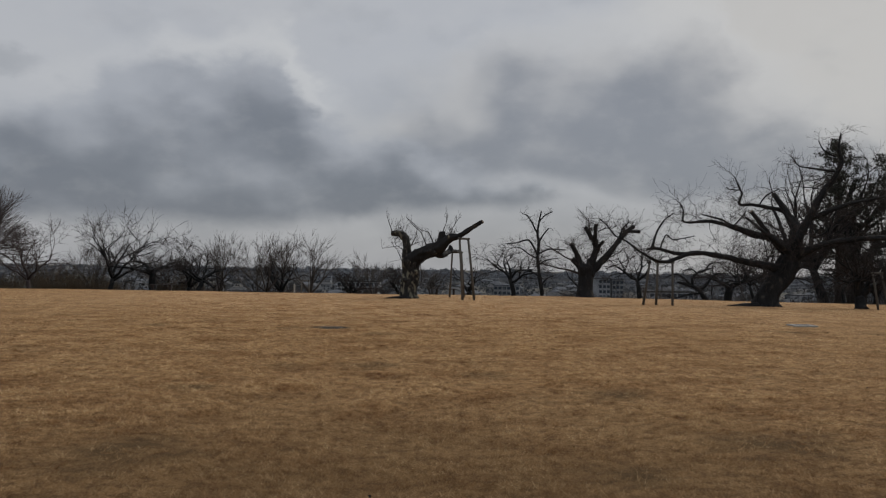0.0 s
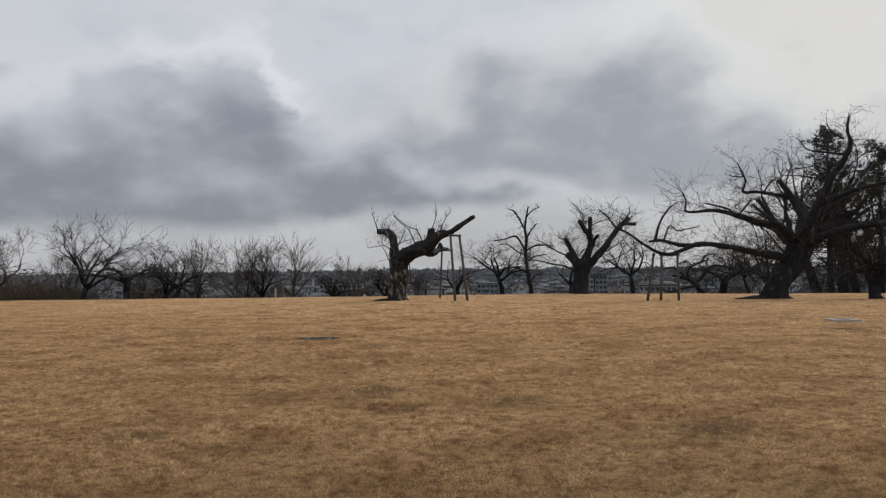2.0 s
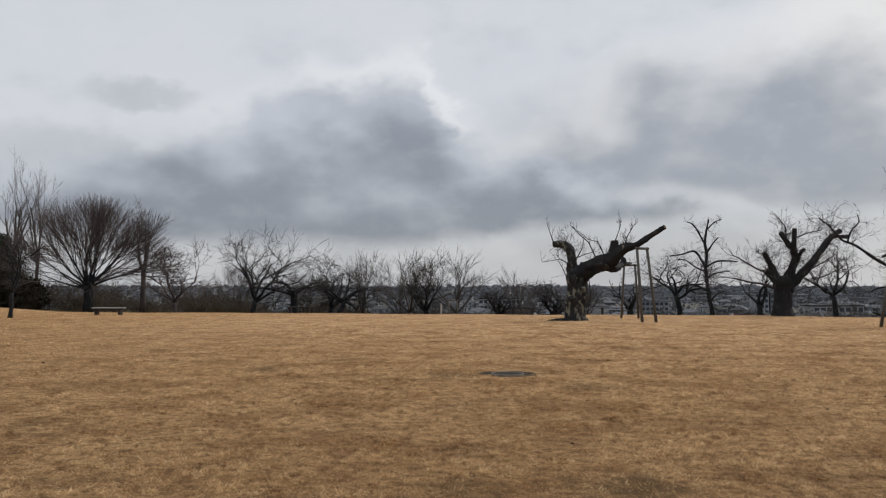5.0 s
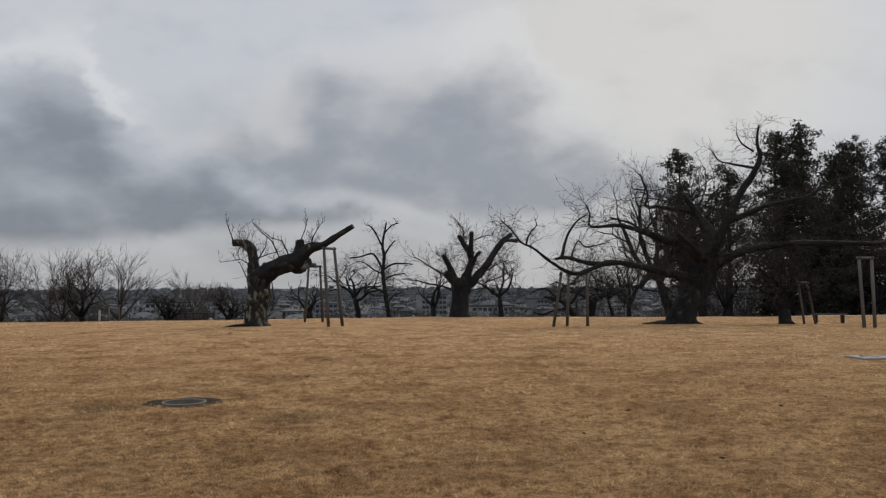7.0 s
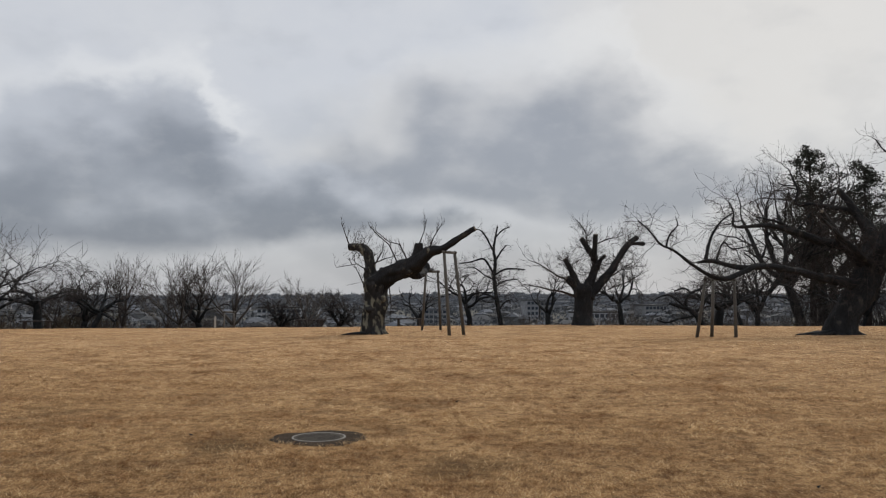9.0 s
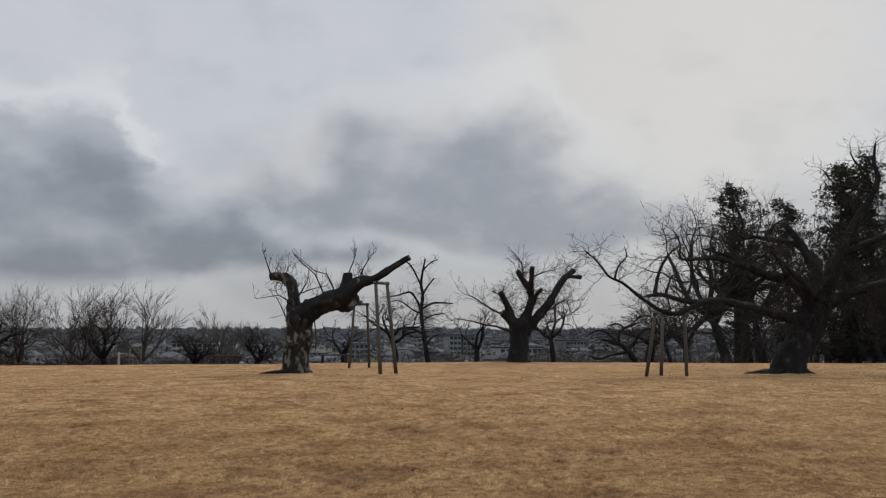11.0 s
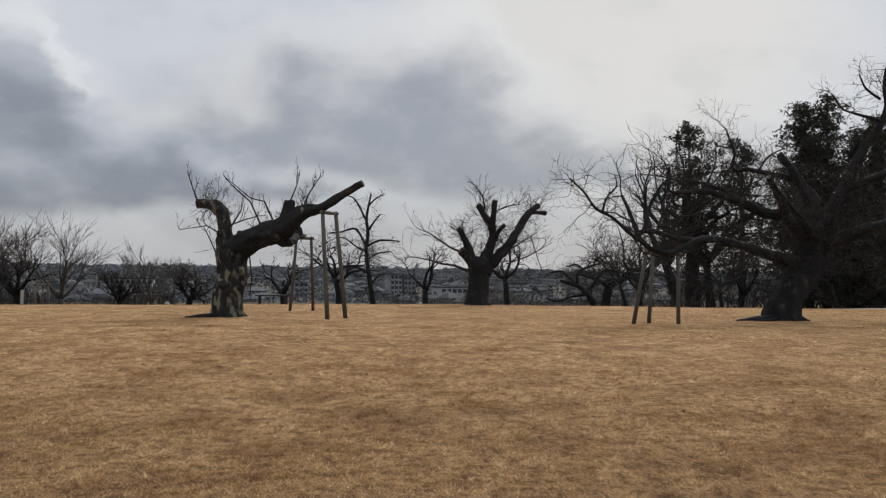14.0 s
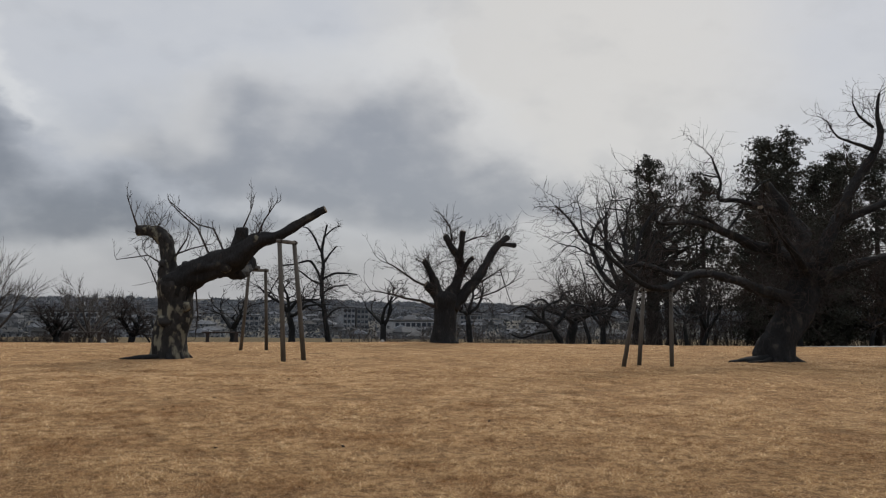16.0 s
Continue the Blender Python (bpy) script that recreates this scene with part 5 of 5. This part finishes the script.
def far_town(seed, count):
    rng = random.Random(seed)
    walls, roofs = Buf(), Buf()
    for k in range(count):
        azd, dist = rng.uniform(-44, 50), 900 + 2900 * rng.random() ** 1.3
        x, y = dist * math.sin(radians(azd)), 20 + dist * math.cos(radians(azd))
        z, w, d = gz(x, y), rng.uniform(5, 13), rng.uniform(5, 10)
        h = rng.uniform(3, 6) if rng.random() < 0.92 else rng.uniform(7, 12)
        walls.box((x - w, y - d, z - 2), (x + w, y + d, z + h))
        roofs.box((x - w - 0.4, y - d - 0.4, z + h), (x + w + 0.4, y + d + 0.4, z + h + rng.uniform(0.5, 2)))
    tagged(new("far_houses", walls.mesh("far_houses", WALLS)), "grey walls of the distant town's buildings, tinted for haze", "buildings", kind="stuff")
    tagged(new("far_roofs", roofs.mesh("far_roofs", ROOFS)), "roofs of the distant town's buildings, tinted blue-grey for haze", "buildings", kind="stuff")


far_town(5, 2200)


def far_woods(seed, count, d0, d1, h0, h1, az0=-44, az1=52, mat=WOODS):
    nr = np.random.RandomState(seed)
    tris = []
    for k in range(count):
        a, dist = radians(nr.uniform(az0, az1)), d0 + (d1 - d0) * nr.rand() ** 1.2
        x, y = dist * math.sin(a), 20 + dist * math.cos(a)
        h, w = nr.uniform(h0, h1), nr.uniform(5, 16)
        n = 70
        c = np.array([x, y, gz(x, y) + h * 0.45]) + nr.normal(0, 1, (n, 3)) * np.array([w * 0.5, w * 0.4, h * 0.26])
        s = 0.0011 * dist + 0.35
        e1, e2 = nr.normal(0, s, (n, 3)), nr.normal(0, s, (n, 3))
        tris.append(np.stack([c, c + e1, c + e2], 1))
    tagged(new("far_wood", triangles("far_wood", np.concatenate(tris), mat)), "dark leafless groves among the distant houses, tinted for haze", "woods", kind="stuff")


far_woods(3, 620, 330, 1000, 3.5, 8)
# the farther woods take the paler, haze-tinted colour
far_woods(4, 900, 1000, 4300, 6, 13, mat=HAZY_GROVES)
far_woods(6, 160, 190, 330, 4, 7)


def block(x, y, w, d, h, floors, bays, turn, label, mat=OFFICE):
    """A flat-roofed building with a grid of windows set into its front."""
    z = gz(x, y)
    ob = thing("office_building", (x, y, z), label, "building", "large buildings of the town", turn)
    b = Buf()
    b.box((-w / 2, -d / 2, -3), (w / 2, d / 2, h))
    part("wall", b, mat, ob)
    b = Buf()
    b.box((-w / 2 - 0.3, -d / 2 - 0.3, h), (w / 2 + 0.3, d / 2 + 0.3, h + 0.8))
    part("roof", b, ROOFS, ob)
    win = Buf()
    bw, fh = w / bays, h / floors
    win.box((-bw * 0.36, -0.12, -fh * 0.28), (bw * 0.36, 0.1, fh * 0.28))
    wm = win.mesh("window", PANE)
    for i in range(bays):
        for j in range(floors):
            p = new("window", wm)
            p.parent = ob
            p.matrix_basis = pose(-w / 2 + bw * (i + 0.5), -d / 2, fh * (j + 0.55))
    return ob


block(129, 480, 27, 12, 7.5, 2, 8, 12, "long white two-storey building with a row of dark windows")
block(91.5, 480, 7, 9, 14.5, 5, 3, 10, "slim grey tower block far off in the town", WALLS)
block(99.5, 482, 7, 9, 14.0, 5, 3, 10, "slim grey tower block far off in the town", WALLS)
block(40, 520, 16, 10, 9, 3, 6, -6, "grey flat-roofed block of the town", WALLS)
block(190, 560, 18, 12, 10, 3, 6, 20, "grey flat-roofed block of the town", WALLS)
block(-60, 600, 30, 12, 8, 2, 9, -4, "pale flat-roofed block of the town")
block(215, 500, 9, 9, 6, 2, 4, 24, "small white building beyond the slope")


def pylon(x, y, height):
    """A lattice transmission tower with cross-arms."""
    z = gz(x, y)
    ob = thing("lattice_tower", (x, y, z), "grey steel lattice tower above the wood", "tower")
    legs = [(-1, -1), (1, -1), (1, 1), (-1, 1)]

    def half(t):
        return 3.2 * (1 - t) ** 1.2 + 0.9
    for sx, sy in legs:
        b = Buf()
        b.tube([(sx * half(t), sy * half(t), height * t) for t in (0, 0.2, 0.4, 0.6, 0.8, 1)], [0.16] * 6, 4)
        part("leg", b, TOWER, ob)
    br = Buf()
    for i in range(12):
        t0, t1 = i / 12, (i + 1) / 12
        for k in range(4):
            p, q = legs[k], legs[(k + 1) % 4]
            br.tube([(p[0] * half(t0), p[1] * half(t0), height * t0), (q[0] * half(t1), q[1] * half(t1), height * t1)], [0.08, 0.08], 4)
            br.tube([(q[0] * half(t0), q[1] * half(t0), height * t0), (p[0] * half(t1), p[1] * half(t1), height * t1)], [0.08, 0.08], 4)
    part("bracing", br, TOWER, ob)
    for t in (0.74, 0.99):
        b = Buf()
        for s in (-1, 1):
            b.tube([(s * half(t), 0, height * t), (s * 4.4, 0, height * t + 0.2)], [0.14, 0.07], 4)
            b.tube([(s * half(t), 0, height * t + 1.2), (s * 4.4, 0, height * t + 0.2)], [0.10, 0.06], 4)
        part("cross_arm", b, TOWER, ob)


pylon(-168, 190, 34.5 - gz(-168, 190))


# ---- grass and litter ----
def patchy(x, y, cell, seed):
    """Smooth random field over the lawn, 0 to 1, with patches about a cell wide."""
    table = np.random.RandomState(seed).rand(256, 256)
    u, v = x / cell, y / cell
    i, j = np.floor(u).astype(int), np.floor(v).astype(int)
    fu, fv = ease(u - i, 0, 1), ease(v - j, 0, 1)
    i, j, i1, j1 = i % 256, j % 256, (i + 1) % 256, (j + 1) % 256
    return (table[i, j] * (1 - fu) + table[i1, j] * fu) * (1 - fv) + (table[i, j1] * (1 - fu) + table[i1, j1] * fu) * fv


def grass(name, seed, count, y0, y1, power, half, widen, h0, h1, w0, w1, inner):
    """Loose dry blades; inner keeps them off the strip where the finer ones stand."""
    nr = np.random.RandomState(seed)
    y = y0 + (y1 - y0) * nr.rand(count) ** power
    x = -1.2 + (nr.rand(count) - 0.5) * 2 * (half + widen * y)
    if not inner:
        x += (nr.rand(count) - 0.5) * 8
    clump = np.sin(x * 5.1 + 2 * np.sin(y * 3.7)) * np.sin(y * 6.3 + 2 * np.sin(x * 4.1)) + 0.6 * np.sin(x * 1.3 + 3 * np.sin(y * 0.9)) * np.sin(y * 1.7 + np.sin(x * 2.3))
    tussock = 0.62 * patchy(x, y, 0.14, 5) + 0.38 * patchy(x, y, 0.37, 6)
    keep = (np.hypot(x + 2.89, y - 21.82) > 0.44) & (nr.rand(count) < (0.75 + 0.25 * clump) * (0.07 + 0.93 * ease(tussock, 0.36, 0.56)))
    if inner:
        keep &= nr.rand(count) < np.maximum(ease(np.abs(x + 1.2), inner - 5.5, inner + 3.0), ease(y, 36, 44))
    for wx, wy, wr in WORN:
        reach = np.hypot(x - wx, y - wy) / wr + 0.35 * np.sin(x * 4.3 + wx) * np.sin(y * 3.9)
        keep &= nr.rand(count) < 0.25 + 0.75 * ease(reach, 0.35, 1.35)
    x, y, clump, tussock = x[keep], y[keep], clump[keep], tussock[keep]
    n = len(x)
    z = ground_z(x, y) - 0.004
    h = nr.uniform(h0, h1, n) * (0.35 + 0.95 * tussock + 0.25 * clump)
    a, lean, la = nr.rand(n) * 6.283, nr.uniform(0.7, 2.4, n), nr.rand(n) * 6.283
    w = nr.uniform(w0, w1, n)
    base = np.stack([x, y, z], 1)
    side = np.stack([np.cos(a) * w, np.sin(a) * w, np.zeros(n)], 1)
    tip = base + np.stack([np.cos(la) * h * lean, np.sin(la) * h * lean, h], 1)
    tagged(new(name, triangles(name, np.stack([base - side, base + side, tip], 1), BLADES)), "short dry straw-coloured grass blades", "grass", kind="stuff")


grass("grass", 11, 1150000, 4.0, 44.0, 1.1, 9.0, 0.0, 0.016, 0.042, 0.0022, 0.0050, 0.0)
grass("grass", 12, 420000, 6.0, 62.0, 0.75, 12.0, 0.75, 0.022, 0.045, 0.006, 0.014, 9.5)


def tufts(name, seed, count, blades, half, y0, y1):
    """Small tussocks: blades that splay from one crown."""
    nr = np.random.RandomState(seed)
    y = y0 + (y1 - y0) * nr.rand(count) ** 1.25
    x = -1.2 + (nr.rand(count) - 0.5) * 1.5 * half + (nr.rand(count) - 0.5) * half
    tussock = 0.62 * patchy(x, y, 0.14, 5) + 0.38 * patchy(x, y, 0.37, 6)
    thin = np.sin(x * 0.9 + 2 * np.sin(y * 0.7)) * np.sin(y * 1.1 + 1.5 * np.sin(x * 0.8))
    keep = (np.hypot(x + 2.89, y - 21.82) > 0.5) & (nr.rand(count) < (0.75 + 0.25 * thin) * (0.2 + 0.8 * ease(tussock, 0.36, 0.56)))
    for wx, wy, wr in WORN:
        keep &= (np.hypot(x - wx, (y - wy)) > wr * 0.75) | (nr.rand(count) < 0.5)
    x, y = x[keep], y[keep]
    size = nr.uniform(0.6, 1.35, len(x)) * np.where(nr.rand(len(x)) < 0.06, 1.6, 1.0)
    x, y, size = np.repeat(x, blades), np.repeat(y, blades), np.repeat(size, blades)
    n = len(x)
    a = nr.rand(n) * 6.283
    off = np.abs(nr.normal(0, 0.022, n)) * size
    bx, by = x + np.cos(a) * off, y + np.sin(a) * off
    base = np.stack([bx, by, ground_z(bx, by) - 0.004], 1)
    h = nr.uniform(0.018, 0.043, n) * size
    lean = nr.uniform(0.4, 1.9, n)
    w = nr.uniform(0.0017, 0.0036, n)
    sa_ = nr.rand(n) * 6.283
    side = np.stack([np.cos(sa_) * w, np.sin(sa_) * w, np.zeros(n)], 1)
    tip = base + np.stack([np.cos(a) * h * lean, np.sin(a) * h * lean, h], 1)
    tagged(new(name, triangles(name, np.stack([base - side, base + side, tip], 1), BLADES)), "small tussocks of pale dry grass", "grass", kind="stuff")


tufts("grass_tufts", 21, 78000, 9, 9.5, 4.0, 36.0)

nr = np.random.RandomState(4)
n = 90
lx, ly = -2 + (nr.rand(n) - 0.5) * 34, 4 + 44 * nr.rand(n)
lz = ground_z(lx, ly) + 0.03
tri = []
for k in range(3):
    e1 = np.stack([nr.normal(0, 0.022, n), nr.normal(0, 0.022, n), nr.uniform(0, 0.03, n)], 1)
    e2 = np.stack([nr.normal(0, 0.022, n), nr.normal(0, 0.022, n), nr.uniform(0, 0.03, n)], 1)
    c = np.stack([lx, ly, lz], 1) - 0.01
    tri.append(np.stack([c, c + e1, c + e2], 1))
tagged(new("fallen_leaves", triangles("fallen_leaves", np.concatenate(tri), LIMB)), "scattered dark fallen leaves on the grass", "leaves", kind="stuff")
